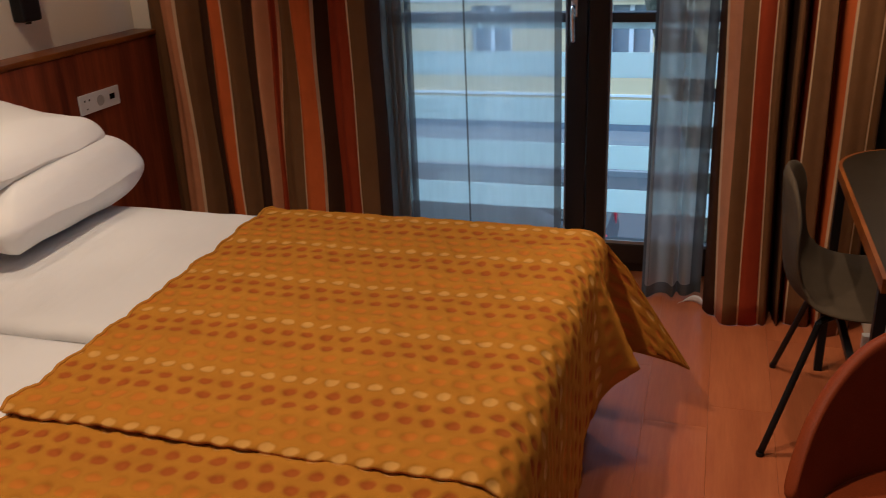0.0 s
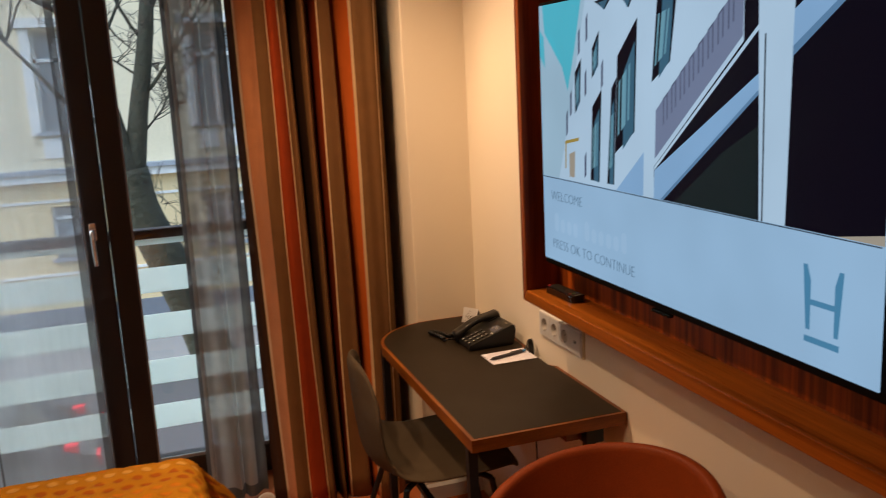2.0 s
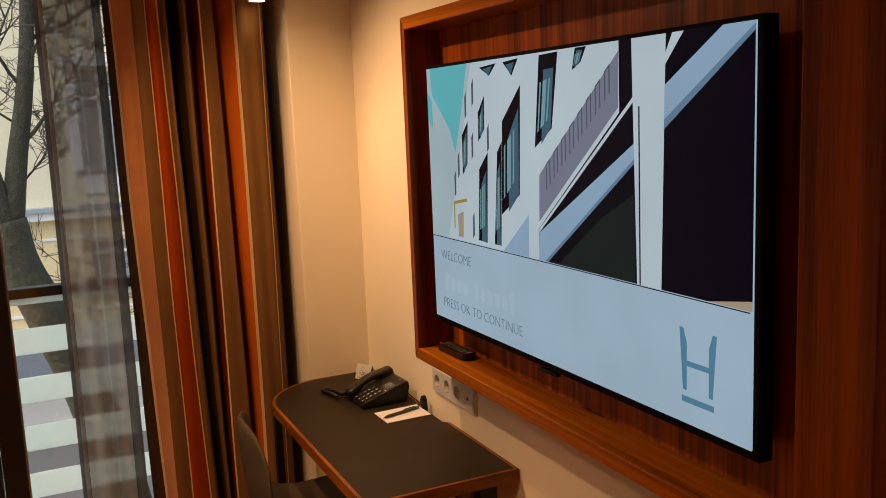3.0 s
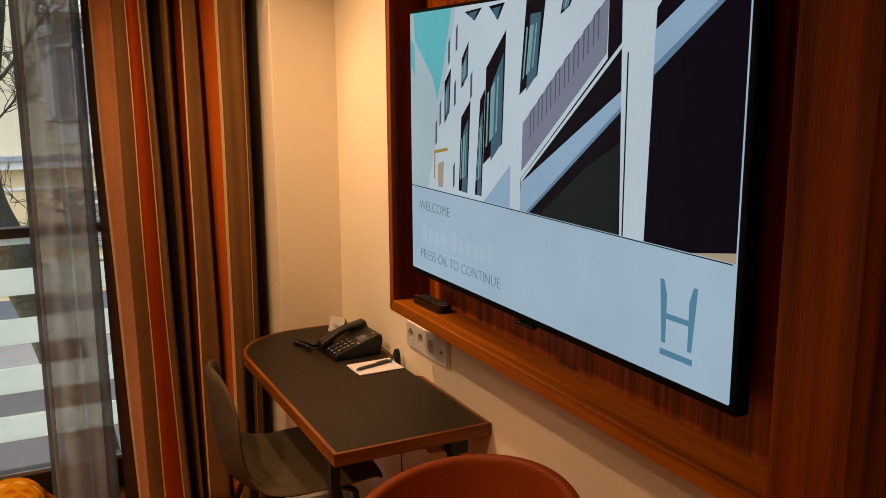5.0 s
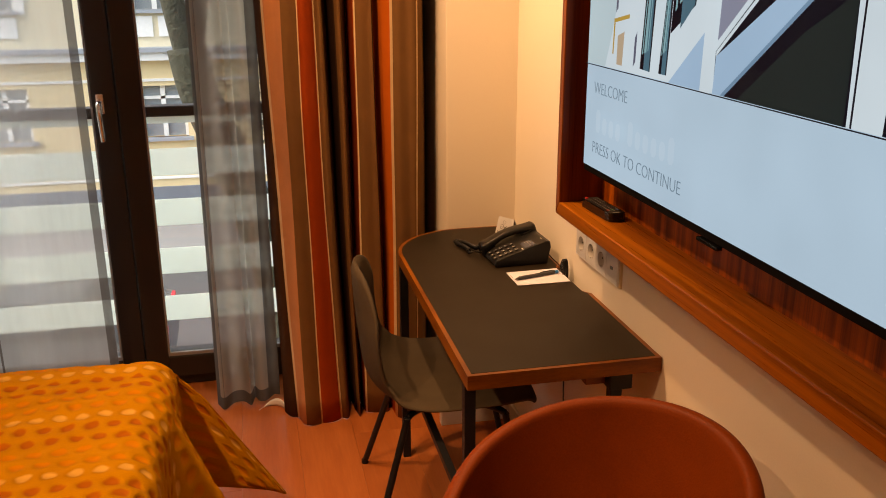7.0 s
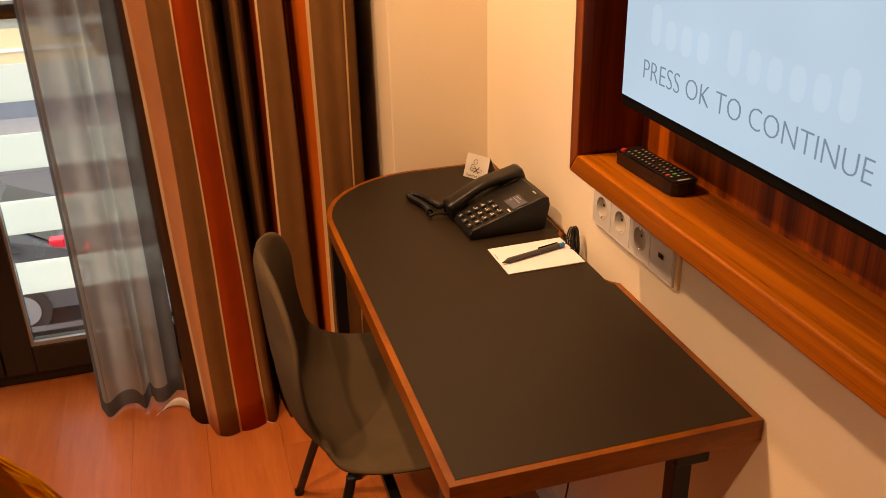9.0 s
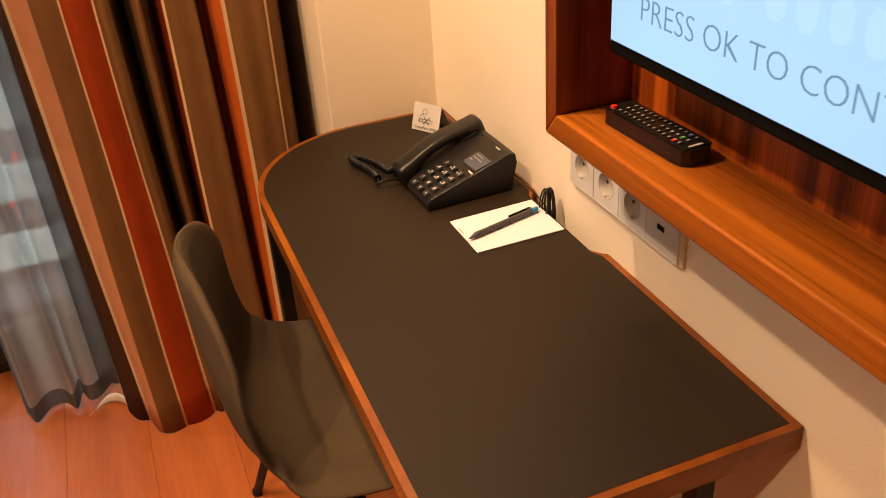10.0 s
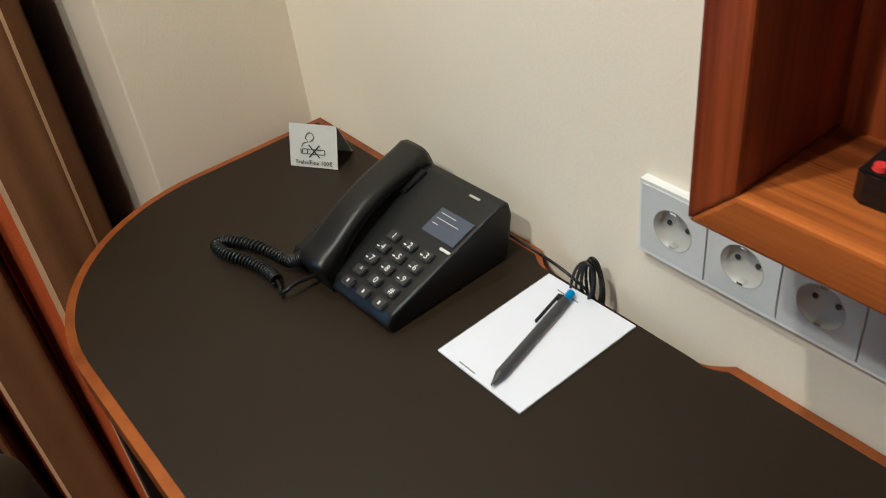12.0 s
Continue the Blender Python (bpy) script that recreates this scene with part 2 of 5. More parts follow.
# ---------------------------------------------------------------- building blocks


def part(name, bm, material, parent=None, label="", smooth=False, bevel=0.0):
    """Links a bmesh as one mesh object, under a thing or a part where one is given."""
    if bevel:
        bmesh.ops.bevel(bm, geom=[e for e in bm.edges if e.is_manifold and e.calc_face_angle(0) > 0.6], offset=bevel, segments=2, affect="EDGES", profile=0.6)
    me = bpy.data.meshes.new(name)
    bm.normal_update()
    bm.to_mesh(me)
    bm.free()
    for mt in material if isinstance(material, (list, tuple)) else (material,):
        me.materials.append(mt)
    if smooth:
        for p in me.polygons:
            p.use_smooth = True
    ob = new(name, me)
    ob.parent = parent
    if label:
        ob["label"] = label
    return ob


def thing(name, x, y, z, turn, label, category, group=""):
    ob = new(name)
    ob.matrix_world = pose(x, y, z, 0, 0, turn)
    ob.empty_display_size = 0.1
    return tagged(ob, label, category, group)


def box(x0, x1, y0, y1, z0, z1, bm=None):
    bm = bm or bmesh.new()
    bmesh.ops.create_cube(bm, size=1, matrix=Matrix.LocRotScale(((x0 + x1) / 2, (y0 + y1) / 2, (z0 + z1) / 2), None, (abs(x1 - x0), abs(y1 - y0), abs(z1 - z0))))
    return bm


def rod(a, b, r, r2=None, sides=16, bm=None):
    bm = bm or bmesh.new()
    a, b = Vector(a), Vector(b)
    q = (b - a).to_track_quat("Z", "Y")
    bmesh.ops.create_cone(bm, cap_ends=True, segments=sides, radius1=r, radius2=r if r2 is None else r2, depth=(b - a).length,
                          matrix=Matrix.LocRotScale((a + b) / 2, q, None))
    return bm


def smooth_line(pts, per=8):
    """Catmull-Rom through the points."""
    p = [Vector(q) for q in pts]
    p = [2 * p[0] - p[1], *p, 2 * p[-1] - p[-2]]
    out = []
    for i in range(1, len(p) - 2):
        for k in range(per):
            t = k / per
            out.append(0.5 * (2 * p[i] + (p[i + 1] - p[i - 1]) * t + (2 * p[i - 1] - 5 * p[i] + 4 * p[i + 1] - p[i + 2]) * t * t
                              + (3 * p[i] - p[i - 1] - 3 * p[i + 1] + p[i + 2]) * t ** 3))
    out.append(p[-2])
    return out


def tube(pts, r, sides=8, bm=None):
    """A round tube along a line of points; r may be a function of 0..1."""
    bm = bm or bmesh.new()
    pts = [Vector(p) for p in pts]
    rings, up = [], Vector((0.13, 0.27, 0.95)).normalized()
    for i, p in enumerate(pts):
        d = (pts[min(i + 1, len(pts) - 1)] - pts[max(i - 1, 0)]).normalized()
        side = d.cross(up)
        side = side.normalized() if side.length > 1e-4 else d.orthogonal().normalized()
        top = side.cross(d).normalized()
        rr = r(i / (len(pts) - 1)) if callable(r) else r
        rings.append([bm.verts.new(p + side * float(rr * np.cos(a)) + top * float(rr * np.sin(a))) for a in np.linspace(0, 2 * np.pi, sides, endpoint=False)])
    for a, b in zip(rings, rings[1:]):
        for k in range(sides):
            bm.faces.new((a[k], a[(k + 1) % sides], b[(k + 1) % sides], b[k]))
    bm.faces.new(rings[0][::-1])
    bm.faces.new(rings[-1])
    return bm


def sheet(f, nu, nv, close=False, bm=None, uv=None):
    """A grid of nu x nv faces through f(u, v), u and v in 0..1."""
    bm = bm or bmesh.new()
    g = [[bm.verts.new(f(i / nu, j / nv)) for j in range(nv + 1)] for i in range(nu + 1)]
    for i in range(nu):
        for j in range(nv):
            bm.faces.new((g[i][j], g[i + 1][j], g[i + 1][j + 1], g[i][j + 1]))
    return bm


def slab(outline, z0, z1, bm=None):
    """An upright prism over an outline of (x, y)."""
    bm = bm or bmesh.new()
    lo, hi = [bm.verts.new((x, y, z0)) for x, y in outline], [bm.verts.new((x, y, z1)) for x, y in outline]
    bm.faces.new(lo[::-1])
    bm.faces.new(hi)
    for i in range(len(outline)):
        j = (i + 1) % len(outline)
        bm.faces.new((lo[i], lo[j], hi[j], hi[i]))
    return bm


def thicken(ob, d, offset=-1.0, soft=0):
    """Gives a sheet a thickness of d."""
    so = ob.modifiers.new("thickness", "SOLIDIFY")
    so.thickness, so.offset = d, offset
    if soft:
        sb = ob.modifiers.new("soft", "SUBSURF")
        sb.levels = sb.render_levels = soft
    return ob


def lettering(name, words, size, material, parent, m, depth=0.0003, align="LEFT", label="", thin=0.0):
    """Words in the built-in font as a mesh, at the pose m of their parent."""
    cu = bpy.data.curves.new(name, "FONT")
    cu.body, cu.size, cu.extrude, cu.align_x, cu.resolution_u = words, size, depth, align, 3
    cu.offset = -thin
    tmp = new(name, cu)
    me = bpy.data.meshes.new_from_object(tmp.evaluated_get(bpy.context.evaluated_depsgraph_get()))
    bpy.data.objects.remove(tmp)
    me.materials.clear()
    me.materials.append(material)
    ob = new(name, me)
    ob.parent = parent
    ob.matrix_local = m
    if label:
        ob["label"] = label
    return ob


def setting(name, bm, material, label, category, **kw):
    return tagged(part(name, bm, material, **kw), label, category, "", "structure")


# ---------------------------------------------------------------- the room
LEFT, BACK, TOP, WIN = -3.14, -4.7, 2.46, 0.56

floor = setting("floor", box(LEFT - 0.2, 0.2, BACK - 0.2, 0.62, -0.2, -0.012), M_FLOOR, "warm reddish-brown wood plank floor of the hotel room", "floor")
setting("wall_east", box(0, 0.2, BACK, 0.0, 0, TOP), M_WALL, "cream painted wall that carries the screen niche", "wall")
setting("wall_column_east", box(-0.235, 0.2, 0.0, WIN + 0.2, 0, TOP), M_WALL, "cream painted wall pier beside the window recess", "wall", bevel=0.003)
setting("wall_west", box(LEFT - 0.2, LEFT, BACK, 0.185, 0, TOP), M_WALL, "cream painted wall behind the headboard", "wall")
setting("wall_column_west", box(LEFT - 0.2, LEFT + 0.09, 0.185, WIN + 0.2, 0, TOP), M_WALL, "cream painted wall pier beside the window recess", "wall", bevel=0.003)
setting("wall_south", box(LEFT - 0.2, 0.2, BACK - 0.2, BACK, 0, TOP), M_WALL, "cream painted wall at the end of the room", "wall")
setting("wall_lintel", box(LEFT + 0.09, -0.235, WIN, WIN + 0.2, 2.3, TOP), M_WALL, "cream painted strip of wall over the window", "wall")
setting("ceiling", box(LEFT - 0.2, 0.2, BACK - 0.2, WIN + 0.2, TOP, TOP + 0.2), M_CEIL, "white painted ceiling of the hotel room", "ceiling")
setting("baseboard", box(-0.012, 0, -4.7, -0.012, 0, 0.06), M_WHITE, "low white skirting along the wall", "baseboard", bevel=0.002)

setting("baseboard_pier", box(-0.262, -0.013, -0.032, -0.0005, 0, 0.055), M_WHITE, "low white skirting at the foot of the wall pier", "baseboard", bevel=0.002)

# glazed balcony door: fixed and opening leaf in dark brown frames
window = tagged(new("window_1"), "tall glazed balcony door in dark brown frames", "window", "", "structure")
W0, W1 = LEFT + 0.09, -0.235
part("outer_frame", box(W0, W0 + 0.06, WIN - 0.04, WIN + 0.06, 0, 2.3), M_FRAME, window, bevel=0.004)
part("outer_frame", box(W1 - 0.06, W1, WIN - 0.04, WIN + 0.06, 0, 2.3), M_FRAME, window, bevel=0.004)
part("outer_frame", box(W0 + 0.06, W1 - 0.06, WIN - 0.04, WIN + 0.06, 2.24, 2.3), M_FRAME, window, bevel=0.004)
part("threshold", box(W0 + 0.06, W1 - 0.06, WIN - 0.04, WIN + 0.06, 0, 0.045), M_FRAME, window, bevel=0.004)
M_GASKET = plain("grey_glazing_bead", (0.30, 0.31, 0.32), 0.35, 0.3, amount=0.06)


def leaf(x0, x1, z0, z1, side0, side1, y0=WIN - 0.07, y1=WIN + 0.0):
    f = part("leaf_frame", box(x0, x0 + side0, y0, y1, z0, z1), M_FRAME, window, bevel=0.006)
    part("leaf_frame", box(x1 - side1, x1, y0, y1, z0, z1), M_FRAME, window, bevel=0.006)
    part("leaf_frame", box(x0 + side0, x1 - side1, y0, y1, z0, z0 + 0.085), M_FRAME, window, bevel=0.006)
    part("leaf_frame", box(x0 + side0, x1 - side1, y0, y1, z1 - 0.085, z1), M_FRAME, window, bevel=0.006)
    part("glazing_bead", box(x0 + side0, x1 - side1, y0 + 0.006, y0 + 0.018, z0 + 0.085, z0 + 0.098), M_GASKET, f)
    part("glazing_bead", box(x0 + side0, x0 + side0 + 0.007, y0 + 0.006, y0 + 0.018, z0 + 0.098, z1 - 0.085), M_GASKET, f)
    part("glazing_bead", box(x1 - side1 - 0.007, x1 - side1, y0 + 0.006, y0 + 0.018, z0 + 0.098, z1 - 0.085), M_GASKET, f)
    p = part("pane", box(x0 + side0, x1 - side1, y0 + 0.03, y0 + 0.036, z0 + 0.085, z1 - 0.085), M_GLASS, window)
    p.visible_shadow = False


leaf(W0 + 0.06, -1.302, 0.045, 2.24, 0.085, 0.08)
leaf(-1.298, W1 - 0.06, 0.045, 2.24, 0.082, 0.085)
hd = part("handle_plate", box(-1.366, -1.340, WIN - 0.082, WIN - 0.069, 1.065, 1.135), M_STEEL, window, "brushed steel door handle plate", bevel=0.005)
part("handle_lever", tube(smooth_line([(-1.353, WIN - 0.08, 1.105), (-1.353, WIN - 0.115, 1.105), (-1.353, WIN - 0.125, 1.085), (-1.352, WIN - 0.12, 1.03), (-1.350, WIN - 0.118, 0.975)], 6), 0.0085, 10), M_STEEL, hd, "brushed steel lever", smooth=True)

# ---------------------------------------------------------------- outside
GROUND = -3.9
M_ASPHALT = plain("asphalt", (0.055, 0.056, 0.060), 0.75, grain=40, wear=0.4, amount=0.2)
M_PAVE = plain("pavement_slabs", (0.20, 0.20, 0.20), 0.8, grain=20, wear=0.6, amount=0.15)
M_YELLOW = plain("yellow_render", (0.74, 0.585, 0.33), 0.85, grain=14, wear=0.35, amount=0.1)
M_PALE = plain("pale_yellow_render", (0.72, 0.635, 0.45), 0.85, grain=14, wear=0.35, amount=0.1)
M_STUCCO = plain("white_stucco_trim", (0.78, 0.77, 0.74), 0.8, grain=14, wear=0.5, amount=0.08)
M_ZINC = plain("zinc_ledge", (0.33, 0.36, 0.40), 0.5, 0.2, amount=0.1)
M_ROOF = plain("dark_sheet_roof", (0.07, 0.07, 0.075), 0.6, amount=0.15)
# pale base colour stands in for sky reflected in the panes
M_WINGLASS = plain("far_window_glass", (0.26, 0.29, 0.31), 0.12, amount=0.15)
M_PLINTH = plain("grey_blue_plinth", (0.17, 0.19, 0.22), 0.8, grain=10, amount=0.12)
setting("ground", box(-400, 400, 0.9, 900, GROUND - 0.3, GROUND - 0.002), M_ASPHALT, "wet dark asphalt street below the window", "ground")
setting("pavement", box(-60, 60, 14.6, 18.0, GROUND - 0.1, GROUND + 0.12), M_PAVE, "grey paved footway along the far facade", "pavement", bevel=0.02)
setting("house_wall_own", box(-12, LEFT - 0.2, WIN, WIN + 0.2, GROUND, 3.6), M_PALE, "outer wall of the hotel beside the window", "wall")
setting("house_wall_own_2", box(0.2, 8, WIN, WIN + 0.2, GROUND, 3.6), M_PALE, "outer wall of the hotel beside the window", "wall")
setting("house_wall_own_3", box(LEFT - 0.2, 0.2, WIN + 0.02, WIN + 0.2, GROUND, -0.2), M_PALE, "outer wall of the hotel below the window", "wall")


def facade():
    """Two-storey yellow house across the street, with its bays."""
    h = thing("house", -4, 18, GROUND, 0, "pale yellow rendered town house with white stucco window trim", "house")
    bays = [(-6.05 + 4) + 3.3 * k for k in range(-3, 4)]
    zl = (GROUND * -1 - 2.0, GROUND * -1 - 0.85)
    zu = (GROUND * -1 + 0.8, GROUND * -1 + 2.9)
    z3 = (GROUND * -1 + 4.6, GROUND * -1 + 6.5)
    height, x0, x1 = 11.6, -16.0, 14.0
    levels = [(0.0, 3.62, M_YELLOW, zl, 0.5), (3.62, 7.9, M_PALE, zu, 0.48), (7.9, height, M_PALE, z3, 0.48)]
    for lo, hi, mat_, (w0, w1), half in levels:
        for za, zb in ((lo, w0), (w1, hi)):
            part("wall", box(x0, x1, 0, 0.4, za, zb), mat_, h)
        edges = [x0] + [e for c in bays for e in (c - half, c + half)] + [x1]
        for a, b in zip(edges[::2], edges[1::2]):
            part("wall", box(a, b, 0, 0.4, w0, w1), mat_, h)
        for c in bays:
            w = part("window", box(c - half, c + half, 0.18, 0.2, w0, w1), M_WINGLASS, h)
            part("frame", box(c - 0.05, c + 0.05, 0.1, 0.18, w0, w1), M_STUCCO, w)
            part("frame", box(c - half, c + half, 0.1, 0.18, w1 - 0.62 if lo else w1 - 0.3, w1 - (0.54 if lo else 0.24)), M_STUCCO, w)
            for s in (-1, 1):
                part("frame", box(c + s * half, c + s * (half - 0.07), 0.1, 0.18, w0, w1), M_STUCCO, w)
            part("sill", box(c - half - 0.1, c + half + 0.1, -0.12, 0.1, w0 - 0.08, w0), M_ZINC, w)
            if lo:
                for s in (-1, 1):
                    part("surround", box(c + s * (half + 0.003), c + s * (half + 0.2), -0.07, 0.0, w0 - 0.08, w1 + 0.1), M_STUCCO, w)
                part("surround", box(c - half - 0.3, c + half + 0.3, -0.16, 0.0, w1 + 0.1, w1 + 0.3), M_STUCCO, w)
                if lo < 5:
                    for s in (-1, 1):
                        part("panel", box(c + s * 0.06, c + s * 0.48, -0.04, 0.0, w0 - 0.58, w0 - 0.14), M_STUCCO, w)
    part("ledge", box(x0, x1, -0.22, 0.0, 3.62, 3.80), M_STUCCO, h)
    part("ledge", box(x0, x1, -0.30, 0.0, 3.802, 3.90), M_ZINC, h)
    for z in (0.93, 1.5, 3.15):
        part("string_course", box(x0, x1, -0.03, 0.0, z, z + 0.06), M_STUCCO, h)
    part("plinth", box(x0, x1, -0.06, 0.0, 0.0, 0.75), M_PLINTH, h)
    part("cornice", box(x0, x1, -0.5, 0.0, height - 0.4, height), M_STUCCO, h)
    rf = bmesh.new()
    v = [rf.verts.new(p) for p in ((x0, -0.55, height), (x1, -0.55, height), (x1, 9.4, height), (x0, 9.4, height), (x0, 4.5, height + 3), (x1, 4.5, height + 3))]
    for q in ((0, 1, 5, 4), (2, 3, 4, 5), (1, 2, 5), (3, 0, 4), (3, 2, 1, 0)):
        rf.faces.new([v[k] for k in q])
    part("roof", rf, M_ROOF, h)
    for a, b in ((x0, x0 + 0.4), (x1 - 0.4, x1)):
        part("wall", box(a, b, 0.4, 9, 0, height), M_PALE, h)
    part("wall", box(x0, x1, 9.0, 9.4, 0, height), M_PALE, h)


facade()

M_BARK = plain("mossy_bark", (0.040, 0.044, 0.030), 0.9, grain=22, wear=2.5, amount=0.6, relief=0.04)
M_TWIG = plain("bare_twig_bark", (0.050, 0.043, 0.036), 0.9, grain=60, wear=6, amount=0.3)


def bare_tree():
    rnd = random.Random(4)
    t = thing("street_tree", -0.45, 4.0, GROUND, 0, "bare street tree with a thick mossy leaning trunk and fine twigs", "tree")
    trunk = smooth_line([(0.0, 0, 0), (-0.05, 0, 1.4), (-0.20, 0.02, 2.7), (-0.40, 0.0, 3.6), (-0.61, 0.0, 4.2), (-0.76, 0.02, 4.6), (-0.82, 0.03, 4.92)], 8)
    part("trunk", tube(trunk, lambda s: 0.125 + 0.085 * (1 - s) + 0.10 * max(0, 0.15 - s) / 0.15 + 0.02 * max(0, s - 0.8) / 0.2, 16), M_BARK, t, "dark mossy trunk", smooth=True)
    left = smooth_line([(-0.80, 0.02, 4.80), (-0.90, 0.02, 5.30), (-0.98, 0.05, 5.8), (-1.04, 0.05, 6.5), (-1.00, 0.1, 7.4)], 6)
    right = smooth_line([(-0.79, 0.03, 4.80), (-0.70, 0.03, 5.35), (-0.61, 0.0, 5.80), (-0.54, -0.02, 6.3), (-0.49, 0.0, 7.1), (-0.46, 0.05, 8.2)], 6)
    part("limb", tube(left, lambda s: 0.098 - 0.07 * s, 12), M_BARK, t, smooth=True)
    part("limb", tube(right, lambda s: 0.082 - 0.055 * s, 12), M_BARK, t, smooth=True)
    twigs = bmesh.new()

    def grow(p, d, length, r, depth, bm):
        n = 6
        pts, q, dd = [Vector(p)], Vector(p), Vector(d).normalized()
        for _ in range(n):
            dd = (dd + Vector((rnd.gauss(0, 0.13), rnd.gauss(0, 0.13), rnd.gauss(0.04, 0.1)))).normalized()
            q = q + dd * length / n
            pts.append(q.copy())
        tube(pts, lambda s: r * (1 - 0.65 * s), 8 if depth < 2 else 4, bm)
        if depth >= 3:
            return
        for _ in range((8, 6, 5)[depth]):
            k = rnd.randint(2, n)
            nd = (pts[k] - pts[k - 1]).normalized()
            side = Vector((rnd.uniform(-1, 1), rnd.uniform(-1, 1), rnd.uniform(-0.35, 0.7))).normalized()
            grow(pts[k], nd * 0.55 + side * 0.9, length * rnd.uniform(0.45, 0.68), max(0.0028, r * 0.45), depth + 1, bm if depth < 1 else twigs)

    for a, b, ln, r in (((-0.88, 0.03, 5.2), (-0.8, 0.1, 0.6), 1.5, 0.022), ((-1.0, 0.05, 6.0), (-0.9, 0.0, 0.5), 1.6, 0.024), ((-0.97, 0.05, 5.7), (0.3, 0.2, 0.9), 1.0, 0.016), ((-1.03, 0.05, 6.8), (-0.6, 0.2, 0.8), 1.4, 0.022),
                        ((-0.68, 0.03, 5.45), (0.8, -0.1, 0.6), 0.9, 0.016), ((-0.60, 0.0, 5.85), (-0.5, 0.1, 0.8), 0.9, 0.014), ((-0.55, 0.0, 6.2), (0.9, 0.1, 0.45), 1.0, 0.018), ((-0.52, 0.0, 6.6), (-0.7, 0.1, 0.7), 1.0, 0.016),
                        ((-0.74, 0.03, 5.15), (0.7, 0.1, 0.5), 0.6, 0.010), ((-0.65, 0.02, 5.6), (-0.8, 0.1, 0.5), 0.6, 0.010), ((-0.57, 0.0, 6.0), (0.6, -0.2, 0.7), 0.8, 0.013),
                        ((-0.54, 0.0, 6.4), (0.8, 0.2, 0.3), 0.8, 0.012), ((-0.48, 0.0, 7.2), (0.6, 0.2, 0.8), 1.2, 0.018), ((-0.42, 0.0, 3.75), (0.5, 0.0, 0.85), 0.7, 0.012)):
        bm = bmesh.new()
        grow(a, b, ln, r, 0, bm)
        part("limb", bm, M_BARK, t, smooth=True)
    part("twigs", twigs, M_TWIG, t)["kind"] = "stuff"


bare_tree()

M_CARPAINT = plain("grey_car_paint", (0.10, 0.11, 0.12), 0.25, 0.4, amount=0.06)
M_CARGLASS = plain("car_glass", (0.02, 0.025, 0.03), 0.05, amount=0.1)
M_TAIL = plain("red_tail_light", (0.65, 0.02, 0.04), 0.2, amount=0.05)
M_TYRE = plain("tyre_rubber", (0.015, 0.015, 0.015), 0.8, amount=0.2)


def parked_car(x, y, paint, label):
    c = thing("car", x, y, GROUND, 0, label, "car", "cars parked in the street")
    prof = [(-2.2, 0.3), (-2.25, 0.62), (-2.1, 0.86), (-1.2, 0.98), (-0.55, 1.40), (0.2, 1.47), (1.1, 1.42), (1.85, 1.05), (2.15, 0.98), (2.22, 0.6), (2.18, 0.3)]

    def skin(bm, pr, half, inset):
        n = len(pr)
        L, R = [], []
        for px, pz in pr:
            w = half - inset * max(0.0, pz - 0.9)
            L.append(bm.verts.new((px, -w, pz)))
            R.append(bm.verts.new((px, w, pz)))
        for i in range(n - 1):
            bm.faces.new((L[i], L[i + 1], R[i + 1], R[i]))
        bm.faces.new(L[::-1])
        bm.faces.new(R)
        return bm

    part("body", skin(bmesh.new(), prof, 0.88, 0.38), paint, c, smooth=False, bevel=0.04)
    for s in (-1, 1):
        w = bmesh.new()
        for quad in (((-0.98, 1.03), (-0.5, 1.34), (0.22, 1.40), (0.22, 1.03)), ((0.3, 1.03), (0.3, 1.40), (1.05, 1.36), (1.5, 1.05))):
            w.faces.new([w.verts.new((px, s * (0.885 - 0.38 * max(0, pz - 0.9)), pz)) for px, pz in quad])
        part("side_window", w, M_CARGLASS, c)
        part("tail_light", box(2.08, 2.2, s * 0.55, s * 0.84, 0.72, 0.98), M_TAIL, c, bevel=0.03)
        part("tail_light", box(1.78, 1.95, s * 0.66, s * 0.80, 1.0, 1.14), M_TAIL, c, bevel=0.02)
        for wx in (-1.4, 1.35):
            ty = part("wheel", rod((wx, s * 0.7, 0.32), (wx, s * 0.9, 0.32), 0.32, sides=24), M_TYRE, c)
            part("rim", rod((wx, s * 0.9, 0.32), (wx, s * 0.91, 0.32), 0.2, sides=20), M_STEEL, ty)
    rw = bmesh.new()
    rw.faces.new([rw.verts.new(p) for p in ((1.2, -0.62, 1.405), (1.82, -0.74, 1.095), (1.82, 0.74, 1.095), (1.2, 0.62, 1.405))])
    part("rear_window", rw, M_CARGLASS, c)
    ws = bmesh.new()
    ws.faces.new([ws.verts.new(p) for p in ((-1.12, -0.76, 1.04), (-0.6, -0.64, 1.385), (-0.6, 0.64, 1.385), (-1.12, 0.76, 1.04))])
    part("windscreen", ws, M_CARGLASS, c)


parked_car(-4.3, 9.2, M_CARPAINT, "dark grey hatchback with red tail lights parked in the street")

# balcony rail: dark handrail over glass with frosted bands
rail = tagged(new("balcony_rail"), "French balcony rail of glass with frosted white bands under a dark handrail", "balcony rail", "", "structure")
RY = 0.74
M_BAND = plain("frosted_white_band", (0.82, 0.86, 0.82), 0.55, amount=0.03)
n_, l_ = M_BAND.node_tree.nodes, M_BAND.node_tree.links
M_BAND.node_tree.nodes["Principled BSDF"].inputs["Transmission Weight"].default_value = 0.0
tr_, mx_ = n_.new("ShaderNodeBsdfTranslucent"), n_.new("ShaderNodeMixShader")
tr_.inputs[0].default_value = (0.93, 0.98, 0.92, 1)
